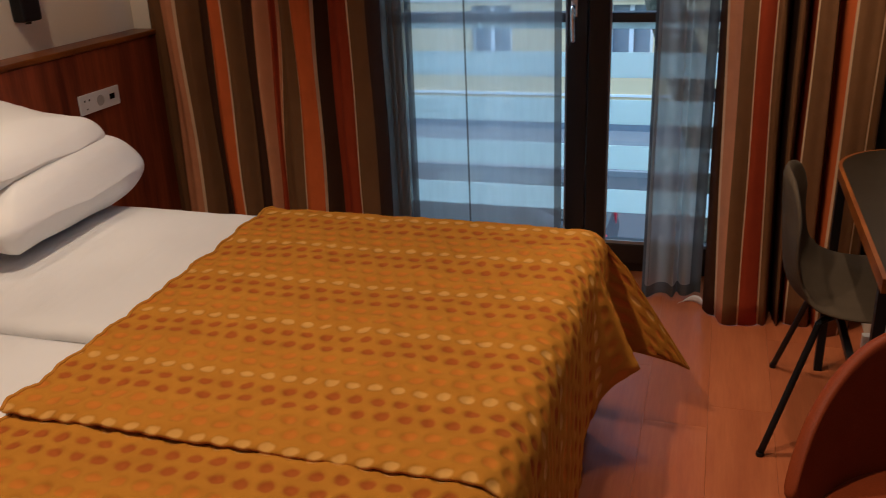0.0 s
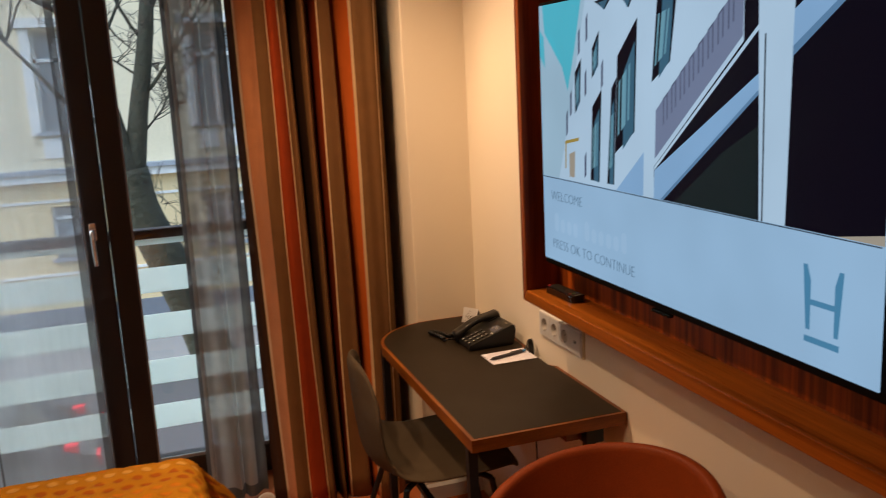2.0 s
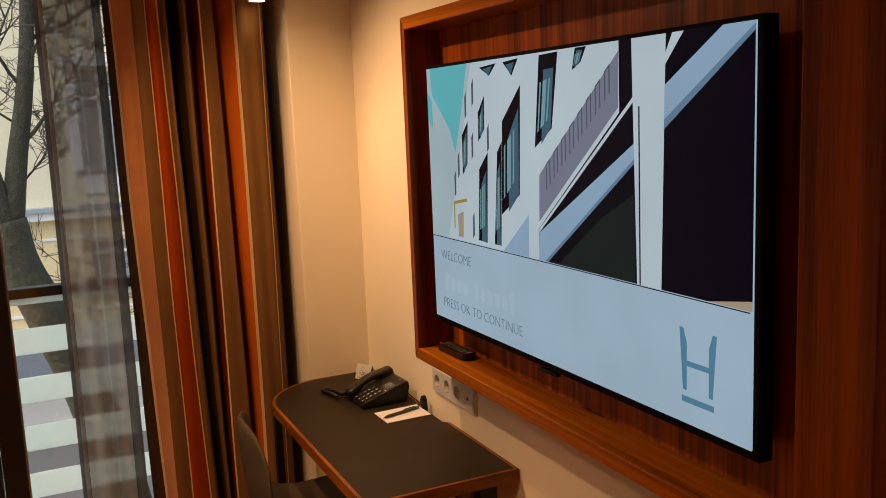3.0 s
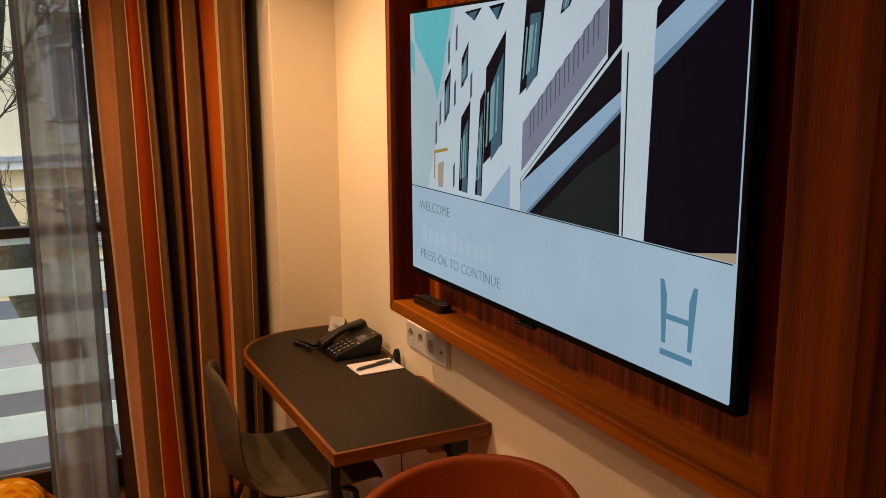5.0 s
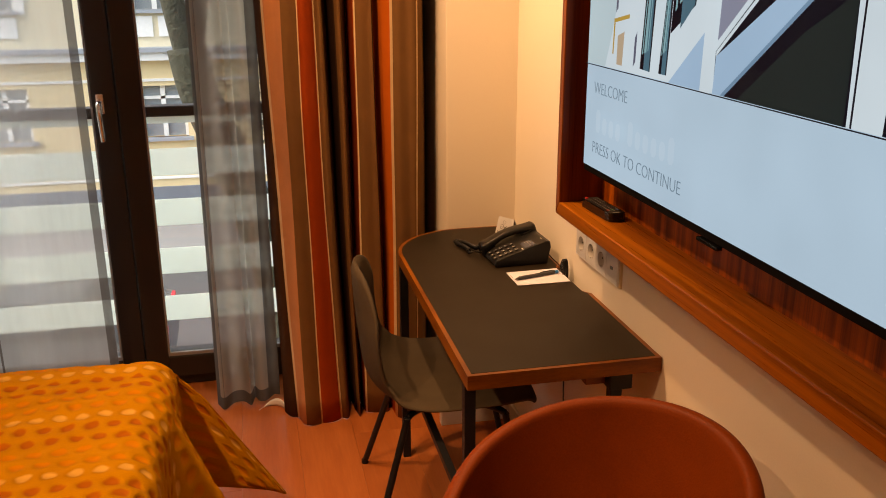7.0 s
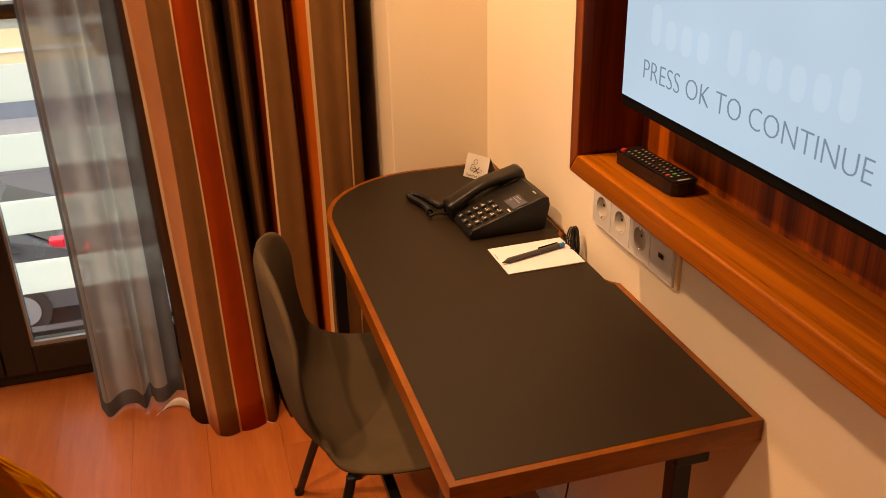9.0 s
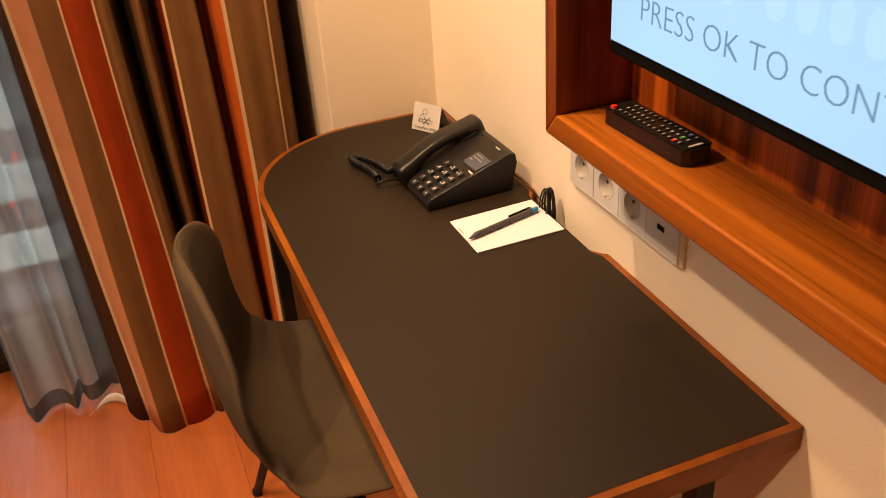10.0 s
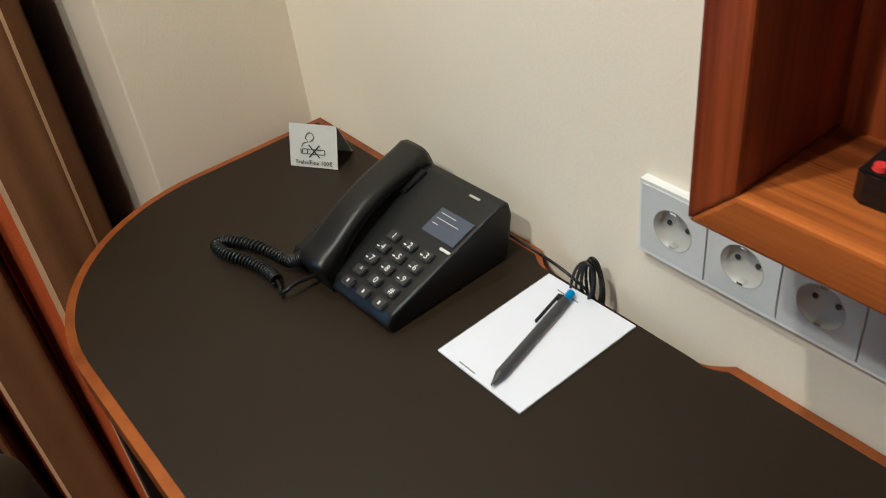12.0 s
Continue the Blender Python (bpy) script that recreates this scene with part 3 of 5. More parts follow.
mx_.inputs[0].default_value = 0.8
l_.new(n_["Principled BSDF"].outputs[0], mx_.inputs[1])
l_.new(tr_.outputs[0], mx_.inputs[2])
l_.new(mx_.outputs[0], n_["Material Output"].inputs[0])
part("handrail", box(W0 - 0.1, W1 + 0.1, RY - 0.03, RY + 0.03, 1.015, 1.055), M_FRAME, rail, bevel=0.005)
part("bottom_rail", box(W0 - 0.1, W1 + 0.1, RY - 0.02, RY + 0.02, 0.02, 0.06), M_FRAME, rail, bevel=0.005)
for i in range(4):
    z = 0.182 + 0.2 * i
    part("frosted_band", box(W0 - 0.05, W1 + 0.05, RY + 0.004, RY + 0.008, z, z + 0.106), M_BAND, rail)
part("frosted_band", box(W0 - 0.05, W1 + 0.05, RY + 0.004, RY + 0.008, 0.985, 1.015), M_BAND, rail)
part("rail_post", box(W0 - 0.1, W0 - 0.05, RY - 0.025, RY + 0.025, -0.1, 1.015), M_FRAME, rail)
part("rail_post", box(W1 + 0.05, W1 + 0.1, RY - 0.025, RY + 0.025, -0.1, 1.015), M_FRAME, rail)
setting("balcony_sill", box(W0 - 0.1, W1 + 0.1, WIN + 0.06, RY + 0.05, -0.1, 0.02), M_ZINC, "grey metal sill outside the balcony door", "sill")

# ---------------------------------------------------------------- curtains


def curtain(name, knots, zb, zt, label, fold=0.0, seed=1):
    """A hanging striped cloth. knots: (x above, x below, depth y, colour of the strip that follows)."""
    rnd = random.Random(seed)
    per = 9
    names = sorted({k[3] for k in knots[:-1]})
    top, low, tone = [], [], []
    for k, q in zip(knots, knots[1:]):
        steps = 3 if k[3] == "cream" else per
        for i in range(steps):
            f = i / steps
            bow = 0.012 * np.sin(np.pi * f) if steps > 3 else 0.0
            top.append((k[0] + (q[0] - k[0]) * f, k[2] + (q[2] - k[2]) * f - bow))
            low.append((k[1] + (q[1] - k[1]) * f, k[2] + (q[2] - k[2]) * f - bow * 1.3))
            tone.append(names.index(k[3]))
    top.append((knots[-1][0], knots[-1][2]))
    low.append((knots[-1][1], knots[-1][2]))

    def soften(line):
        for _ in range(3):
            line = [line[0]] + [(b_[0], 0.25 * a_[1] + 0.5 * b_[1] + 0.25 * c_[1]) for a_, b_, c_ in zip(line, line[1:], line[2:])] + [line[-1]]
        return line

    top, low = soften(top), soften(low)
    c = thing(name, knots[0][1], knots[0][2], 0, 0, label, "curtain")
    bx, by = knots[0][1], knots[0][2]
    bm = bmesh.new()
    rows = 26
    ph = rnd.random() * 6
    g = []
    for a, b in zip(top, low):
        col = []
        for j in range(rows + 1):
            s = j / rows
            k = s ** 0.8
            x, y = b[0] + (a[0] - b[0]) * k, b[1] + (a[1] - b[1]) * k
            sway = 0.006 * (0.3 + 0.7 * min(1, 2.5 * s)) * np.sin(2 * np.pi * x / 0.058 + ph + 1.2 * s) + 0.004 * np.sin(7 * s + 9 * x + ph) + 0.003 * np.sin(17 * s + 23 * x)
            col.append(bm.verts.new((x - bx + 0.5 * sway, y - by + 1.3 * sway, zb + (zt - zb) * s + 0.001 * np.sin(31 * x))))
        g.append(col)
    for i in range(len(g) - 1):
        for j in range(rows):
            f = bm.faces.new((g[i][j], g[i + 1][j], g[i + 1][j + 1], g[i][j + 1]))
            f.material_index = tone[i]
    thicken(part("cloth", bm, [STRIPE[q] for q in names], c, smooth=True), 0.002)
    return c


# inner dark strips colour the grooves between folds as if shaded
curtain("striped_curtain", [
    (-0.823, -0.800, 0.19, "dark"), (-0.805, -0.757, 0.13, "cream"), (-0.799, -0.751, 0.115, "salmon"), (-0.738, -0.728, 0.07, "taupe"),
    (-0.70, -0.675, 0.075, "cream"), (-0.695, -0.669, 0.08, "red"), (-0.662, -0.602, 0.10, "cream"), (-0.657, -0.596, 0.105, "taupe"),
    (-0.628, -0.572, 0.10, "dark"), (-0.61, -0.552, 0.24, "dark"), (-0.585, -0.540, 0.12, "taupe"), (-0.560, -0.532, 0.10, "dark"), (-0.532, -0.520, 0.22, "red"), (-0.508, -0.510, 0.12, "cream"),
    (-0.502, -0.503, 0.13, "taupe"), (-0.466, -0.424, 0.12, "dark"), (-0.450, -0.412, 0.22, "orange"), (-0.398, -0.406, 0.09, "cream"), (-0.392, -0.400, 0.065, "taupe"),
    # the last strip is an unseen return, added to block daylight from the pier
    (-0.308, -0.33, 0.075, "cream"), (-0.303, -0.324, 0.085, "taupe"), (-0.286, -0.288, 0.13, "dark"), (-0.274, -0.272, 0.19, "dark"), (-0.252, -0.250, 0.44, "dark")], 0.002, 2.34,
    "floor-length curtain striped taupe, rust and salmon with cream lines", seed=3)
# here dark marks the shaded valleys between the taupe folds
curtain("striped_curtain", [
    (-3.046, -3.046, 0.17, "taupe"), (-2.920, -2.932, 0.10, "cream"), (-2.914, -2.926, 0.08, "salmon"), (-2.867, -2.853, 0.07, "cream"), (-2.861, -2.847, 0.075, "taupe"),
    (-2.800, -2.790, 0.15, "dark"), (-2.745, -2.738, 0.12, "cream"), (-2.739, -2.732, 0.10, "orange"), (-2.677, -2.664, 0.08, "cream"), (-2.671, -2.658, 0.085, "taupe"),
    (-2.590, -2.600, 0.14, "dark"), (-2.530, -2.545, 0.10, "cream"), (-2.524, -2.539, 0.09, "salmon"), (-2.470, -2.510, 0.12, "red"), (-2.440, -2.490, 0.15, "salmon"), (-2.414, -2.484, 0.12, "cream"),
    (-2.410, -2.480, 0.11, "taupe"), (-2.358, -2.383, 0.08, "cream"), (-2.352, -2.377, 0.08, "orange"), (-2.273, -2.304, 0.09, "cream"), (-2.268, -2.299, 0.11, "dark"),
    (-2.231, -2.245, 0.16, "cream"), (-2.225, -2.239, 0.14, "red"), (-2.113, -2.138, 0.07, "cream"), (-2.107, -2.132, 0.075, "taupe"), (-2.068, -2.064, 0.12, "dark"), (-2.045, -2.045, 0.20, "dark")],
    0.002, 2.34, "floor-length curtain striped taupe, rust and salmon with cream lines", seed=8)


def sheer(name, x0, x1, y, waves, depth, mat_, label, seed, lift=0.0, hems=(0, 1), folds=(), layers_=1):
    rnd = random.Random(seed)
    ph = [rnd.uniform(0, 6.28) for _ in range(3)]
    c = thing(name, (x0 + x1) / 2, y, 0, 0, label, "curtain")

    def f(u, v):
        x = x0 + (x1 - x0) * u - (x0 + x1) / 2
        w = np.sin(2 * np.pi * waves * u + ph[0]) + 0.25 * np.sin(2 * np.pi * waves * 1.7 * u + ph[1] + v)
        return (x + 0.012 * (1 - v) * np.sin(9 * u + ph[2]), depth * w * (0.75 + 0.25 * v), 0.004 + lift * u + 2.33 * v)

    for q in range(layers_):
        part("cloth", sheet(lambda u, v: Vector(f(1 - u if q else u, v)) + Vector((0.0, 0.075 * q, 0.0)), int(24 + waves * 14), 24), mat_, c, smooth=True)
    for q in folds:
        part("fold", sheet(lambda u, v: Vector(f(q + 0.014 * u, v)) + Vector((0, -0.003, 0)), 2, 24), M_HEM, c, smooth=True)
    for h in hems:
        part("hem", sheet(lambda u, v: Vector(f(h + (0.5 - h) * 2 * u * (0.028 / (x1 - x0)), v)) + Vector((0, -0.002, 0)), 2, 24), M_HEM, c, smooth=True)
    part("hem", sheet(lambda u, v: Vector(f(u, 0.02 * v)) + Vector((0, -0.002, 0)), int(24 + waves * 14), 1), M_HEM, c, smooth=True)
    return c


sheer("sheer_curtain", -2.0, -1.385, 0.36, 2.2, 0.012, M_SHEER_THIN, "thin see-through grey voile hanging before the glass door", 5, folds=(0.365,))
sheer("sheer_curtain", -2.16, -2.0, 0.33, 5.0, 0.035, M_SHEER, "gathered grey voile curtain beside the glass door", 6, hems=(), layers_=2)
tail_sheer = sheer("sheer_curtain", -1.027, -0.815, 0.28, 3.1, 0.032, M_SHEER, "gathered grey voile curtain beside the glass door", 7, lift=0.02)
tape = sheet(lambda u, v: (0.075 + 0.055 * np.cos(0.3 + 2.2 * u), -0.10 + 0.075 * np.sin(0.3 + 2.2 * u), 0.003 + 0.030 * v * np.sin(np.pi * min(1, u + 0.2)) ), 16, 3)
thicken(part("weight_tape", tape, M_WHITE, tail_sheer, "white weighted tape curling from the hem", smooth=True), 0.002)
setting("curtain_track", box(W0 + 0.02, W1 - 0.02, 0.08, 0.34, 2.36, 2.40), M_WHITE, "white ceiling track of the curtains", "curtain track", bevel=0.003)

# ---------------------------------------------------------------- bed
FOOT, FAR, NEAR, BEDTOP, HEAD = -1.075, -0.60, -2.42, 0.60, -3.03
hb = thing("headboard", HEAD, -1.4, 0, 0, "dark mahogany veneered headboard panel with a thick rounded top edge", "headboard")
part("panel", box(-0.107, 0.0, -1.6, 1.582, 0.0, 1.04), M_HEAD, hb, bevel=0.003)
part("cap", box(-0.108, 0.006, -1.6, 1.583, 1.041, 1.062), M_EDGE, hb, "lighter polished wooden top edge", bevel=0.006)

bed = thing("bed", -2.055, -1.5, 0, 0, "double bed made with white linen", "bed")
part("base", box(-0.96, 0.95, -0.90, 0.88, 0.10, 0.36), cloth("bed_base_brown", (0.05, 0.035, 0.025)), bed, "dark upholstered bed base", bevel=0.01)
for lx in (-0.9, 0.9):
    for ly in (-0.8, 0.8):
        part("foot", rod((lx, ly, 0), (lx, ly, 0.10), 0.03), M_BLACK, bed)


def quilted(u, v, x0, x1, y0, y1, z):
    x, y = x0 + (x1 - x0) * u, y0 + (y1 - y0) * v
    e = min(u, 1 - u, v, 1 - v)
    r = 0.03 * max(0.0, 1 - e * 22) ** 2
    return (x, y, z - r + 0.007 * noise.noise((x * 3, y * 3, 1.7)) + 0.003 * noise.noise((x * 11, y * 9, 4.1)))


part("mattress", box(-0.965, 0.955, -0.91, 0.885, 0.361, 0.55), M_LINEN, bed, "white covered mattress", bevel=0.03)
for y0, y1 in ((-0.925, -0.012), (0.012, 0.9)):
    d = sheet(lambda u, v: quilted(u, v, -0.965, 0.2, y0, y1, 0.584), 50, 40)
    thicken(part("sheet", d, M_LINEN, bed, "smooth white bed sheet with soft creases", smooth=True), 0.025)


def pillow(x, y, z, length, width, height, turn, tilt, seed, label):
    p = thing("pillow", x, y, z, turn, label, "pillow", "pillows on the bed")
    bm = bmesh.new()
    bmesh.ops.create_uvsphere(bm, u_segments=72, v_segments=40, radius=1)
    for v in bm.verts:
        a = np.sign(v.co.x) * abs(v.co.x) ** 0.34
        b = np.sign(v.co.y) * abs(v.co.y) ** 0.34
        edge = max(abs(a), abs(b))
        k = max(0.0, 1 - edge ** 3.2)
        zz = np.sign(v.co.z) * abs(v.co.z) ** 0.9 * (0.05 + 0.95 * k ** 0.6)
        q = Vector((a * width / 2 * (0.93 + 0.07 * b * b), b * length / 2 * (0.94 + 0.06 * a * a), zz * height / 2))
        q.z += 0.018 * noise.noise((q.x * 6 + seed, q.y * 5, q.z * 4)) + 0.006 * noise.noise((q.x * 21 + seed, q.y * 13, 0.3)) + 0.013 * noise.noise((q.x * 16, q.y * 7 + seed, 2.2)) * (1.2 - k)
        v.co = Matrix.Rotation(radians(tilt), 3, "Y") @ q
    zmin = min(v.co.z for v in bm.verts)
    bmesh.ops.translate(bm, verts=bm.verts[:], vec=(0, 0, -zmin))
    part("cushion", bm, M_LINEN, p, smooth=True)


pillow(-2.815, -0.925, 0.588, 0.76, 0.47, 0.275, 4, 9, 1.0, "plump white pillow lying on the sheet")
pillow(-2.835, -1.015, 0.772, 0.70, 0.41, 0.185, 3, 10, 7.0, "plump white pillow lying on another pillow")
pillow(-2.825, -1.95, 0.588, 0.74, 0.46, 0.22, -3, 8, 3.0, "plump white pillow lying on the sheet")


M_HEMGOLD = cloth("golden_hem", (0.46, 0.20, 0.006), 400)


def bedspread(name, y_far, y_near, head_far, head_near, z, far_drop, label, seed):
    """A quilted cover: the flat of the bed, then down over the foot and the far side to a loose hem."""
    t = thing(name, (FOOT + head_far) / 2, (y_far + y_near) / 2, z, 0, label, "bedspread")
    o = Vector((t.location.x, t.location.y, t.location.z))
    bm = bmesh.new()
    uvl = bm.loops.layers.uv.new("UVMap")
    tex = {}
    nx, ny = 110, 130
    r = 0.075

    def pucker(x, y):
        """Woven ovals sunk between puckered ridges."""
        u, v = x / 0.047, y / 0.047
        row = np.floor(v)
        fu, fv = ((u + 0.5 * (row % 2)) % 1.0 - 0.5) / 0.36, (v % 1.0 - 0.5) / 0.34
        return -0.0040 * float(np.exp(-1.3 * (fu * fu + fv * fv))) + 0.0022 * noise.noise((x * 55, y * 70, seed)) + 0.0022

    def bulge(x, y):
        return pucker(x, y) + 0.006 * noise.noise((x * 4, y * 4, seed)) + 0.006 * noise.noise((x * 13, y * 11, seed + 3)) + 0.003 * noise.noise((x * 31, y * 27, seed))

    def head(v):
        s = head_far + (head_near - head_far) * v
        return s + 0.004 * np.sin(55 * v + seed) + 0.010 * noise.noise((v * 14, seed, 0))

    g = []
    for i in range(nx + 1):
        col = []
        for j in range(ny + 1):
            v = j / ny
            y = y_far + (y_near - y_far) * v
            x = head(v) + (FOOT - r - head(v)) * i / nx
            ed = max(0.0, 1 - (y_far - y) / r) if far_drop else 0.0
            w = bm.verts.new(Vector((x, y - 0.0, z + bulge(x, y) - 0.018 * ed * ed)) - o)
            tex[w] = (x, y)
            col.append(w)
        g.append(col)
    for i in range(nx):
        for j in range(ny):
            bm.faces.new((g[i][j], g[i + 1][j], g[i + 1][j + 1], g[i][j + 1]))
    # hem over the foot: (y, outward, drop), from the near end to the far corner
    foot = smooth_line(FOOT_HEM, 24) if far_drop else smooth_line([(y_near, 0.01, 0.46), (y_near / 2 + y_far / 2, 0.012, 0.46), (y_far, 0.01, 0.45)], 24)

    def hem(y):
        for a, b in zip(foot, foot[1:]):
            if min(a.x, b.x) - 1e-6 <= y <= max(a.x, b.x) + 1e-6:
                k = 0 if abs(b.x - a.x) < 1e-9 else (y - a.x) / (b.x - a.x)
                return a.lerp(b, k)
        return foot[-1]

    nd = 22
    prev = g[nx]
    for k in range(1, nd + 1):
        s = k / nd
        col = []
        for j in range(ny + 1):
            v = j / ny
            y = y_far + (y_near - y_far) * v
            h = hem(y)
            top = g[nx][j].co + o
            ang = min(1.0, s * 3.2) * np.pi / 2
            out = r * np.sin(ang) + max(0.0, s - 0.3) / 0.7 * h.y
            down = r * (1 - np.cos(ang)) + max(0.0, s - 0.3) / 0.7 * (h.z - r)
            wave = 1.6 * pucker(FOOT - r + s * 0.41, y) + 0.010 * s * np.sin(y * 16 + seed) + 0.005 * noise.noise((y * 14, s * 5, seed))
            yy = y + 0.008 * s * np.sin(5.0 * y)
            w = bm.verts.new(Vector((top.x + out + wave, yy, top.z - down)) - o)
            tex[w] = (FOOT - r + s * 0.41, y)
            col.append(w)
        for j in range(ny):
            bm.faces.new((prev[j], col[j], col[j + 1], prev[j + 1]))
        prev = col
        if k == 1:
            first = col
        rings.append(col) if far_drop else None
    if far_drop:
        # far side: down to a level hem, joined to the foot by the pointed corner flap
        lines = [[g[i][0] for i in range(nx + 1)]]
        for k in range(1, 13):
            s = k / 12
            row = []
            for i in range(nx + 1):
                x = (g[i][0].co + o).x
                w = bm.verts.new(Vector((x, y_far + 0.05 * min(1, s * 3) + 0.015 * s * np.sin(x * 11), z - 0.33 * s)) - o)
                tex[w] = (x, y_far + 0.33 * s)
                row.append(w)
            for i in range(nx):
                bm.faces.new((lines[-1][i], lines[-1][i + 1], row[i + 1], row[i]))
            lines.append(row)
        a = [g[nx][0]] + [q[0] for q in rings]
        b = [q[nx] for q in lines]
        n = len(a) - 1
        tip = Vector((-0.818, -0.655, 0.200)) - o
        corner = Vector((FOOT - 0.012, y_far, z - 0.02)) - o
        last = a
        steps = 11
        for m_ in range(1, steps + 1):
            f = m_ / steps
            row = []
            for k in range(n + 1):
                s = k / n
                pa, pb = a[k].co, b[min(12, int(round(s * 12)))].co
                p = pa.lerp(pb, f)
                bow = np.sin(np.pi * f) ** 0.7
                p = p.lerp(corner.lerp(tip, s), bow * min(1.0, 3.5 * s))
                w = bm.verts.new(p)
                tex[w] = (FOOT - r + s * 0.41 * (1 - f * f), y_far + s * 0.36 * f)
                row.append(w)
            for k in range(n):
                bm.faces.new((last[k], last[k + 1], row[k + 1], row[k]))
            last = row
    edge = [q.co.copy() for q in g[0]]
    for f in bm.faces:
        for lp in f.loops:
            lp[uvl].uv = tex[lp.vert]
    bmesh.ops.remove_doubles(bm, verts=bm.verts[:], dist=0.00005)
    bmesh.ops.recalc_face_normals(bm, faces=bm.faces[:])
    if sum(f.normal.z for f in bm.faces) < 0:
        bmesh.ops.reverse_faces(bm, faces=bm.faces[:])
    ob = part("cover", bm, M_SPREAD, t, smooth=True)
    thicken(ob, 0.006)
    part("hem", tube(edge, 0.0042, 6), M_HEMGOLD, t, "sewn golden hem", smooth=True)
    return t


rings = []
FOOT_HEM = [(-1.87, 0.0, 0.50), (-1.5, 0.005, 0.50), (-1.15, 0.0, 0.49), (-0.98, 0.01, 0.45), (-0.90, 0.03, 0.40), (-0.845, 0.10, 0.345), (-0.815, 0.105, 0.335), (-0.75, 0.03, 0.33), (-0.68, 0.0, 0.34), (-0.60, 0.02, 0.37)]
bedspread("bedspread", FAR, -1.865, -2.155, -2.10, BEDTOP + 0.012, True, "golden yellow quilted bedspread woven with rows of oval dots", 2.0)
bedspread("bedspread", -1.60, -2.45, -2.10, -2.08, BEDTOP + 0.001, False, "golden yellow quilted bedspread under another of the same kind", 5.0)

# socket plate on the headboard and the reading lamp above it
pl = thing("socket_plate", HEAD + 0.001, -0.255, 0.857, 0, "white triple socket plate set in the headboard", "socket")
part("plate", box(0, 0.008, -0.115, 0.115, -0.036, 0.036), M_WHITE, pl, bevel=0.002)
part("socket", rod((0.0082, 0.0, 0), (0.0092, 0.0, 0), 0.02, sides=24), M_CUP, pl)
for dy in (-0.088, -0.062):
    part("switch_mark", rod((0.0082, dy, 0.013), (0.0092, dy, 0.013), 0.004), M_DARKINK, pl)
part("switch_mark", rod((0.0082, -0.08, -0.018), (0.0092, -0.08, -0.018), 0.003), M_DARKINK, pl)
part("usb_port", box(0.0082, 0.0095, 0.055, 0.085, -0.008, 0.012), M_GLOSS, pl, bevel=0.001)
lampw = thing("wall_lamp", LEFT + 0.001, -0.42, 1.17, 0, "black bedside reading lamp on the wall above the headboard", "lamp")
part("body", box(0.0, 0.05, -0.065, 0.03, 0.0, 0.30), M_BLACK, lampw, bevel=0.012)
part("switch", box(0.02, 0.035, -0.03, -0.012, -0.008, 0.0), M_BLACK, lampw, bevel=0.002)

# ---------------------------------------------------------------- screen niche
NX, NY0, NY1, NZ0, NZ1, LIP = -0.119, -0.733, -2.29, 0.955, 1.935, 0.036
niche = thing("tv_niche", 0, (NY0 + NY1) / 2, NZ0, 0, "polished mahogany box frame with a deep shelf and veneered back panel", "wall niche")
ny0, ny1, nz = NY0 - niche.location.y, NY1 - niche.location.y, NZ1 - NZ0


def rail_profile(a, b, c, d):
    """One mitred side of the frame: outer front edge a-b, inner front edge c-d, run back to the wall."""
    bm = bmesh.new()
    fr = [Vector(p) for p in (a, b, d, c)]
    back = [Vector((0.0, p.y, p.z)) for p in fr]
    f = [bm.verts.new(p) for p in fr]
    k = [bm.verts.new(p) for p in back]
    bm.faces.new(f)
    bm.faces.new(k[::-1])
    for i in range(4):
        bm.faces.new((f[i], f[(i + 1) % 4], k[(i + 1) % 4], k[i]))
    bmesh.ops.recalc_face_normals(bm, faces=bm.faces[:])
    return bm


O = [(NX, ny0, 0), (NX, ny1, 0), (NX, ny1, nz), (NX, ny0, nz)]
RL = 0.13
I = [(NX - 0.004, ny0 - LIP, LIP), (NX - 0.004, ny1 + RL, LIP), (NX - 0.004, ny1 + RL, nz - LIP), (NX - 0.004, ny0 - LIP, nz - LIP)]
part("shelf", rail_profile(O[0], O[1], I[0], I[1]), M_WOOD_Y, niche, "polished mahogany shelf", bevel=0.003)
part("side", rail_profile(O[1], O[2], I[1], I[2]), M_WOOD_V, niche, bevel=0.003)
part("top", rail_profile(O[2], O[3], I[2], I[3]), M_WOOD_Y, niche, bevel=0.003)
part("side", rail_profile(O[3], O[0], I[3], I[0]), M_WOOD_V, niche, bevel=0.003)
part("back_panel", box(-0.014, -0.001, ny1 + RL, ny0 - LIP, LIP, nz - LIP), M_WOOD_BACK, niche)
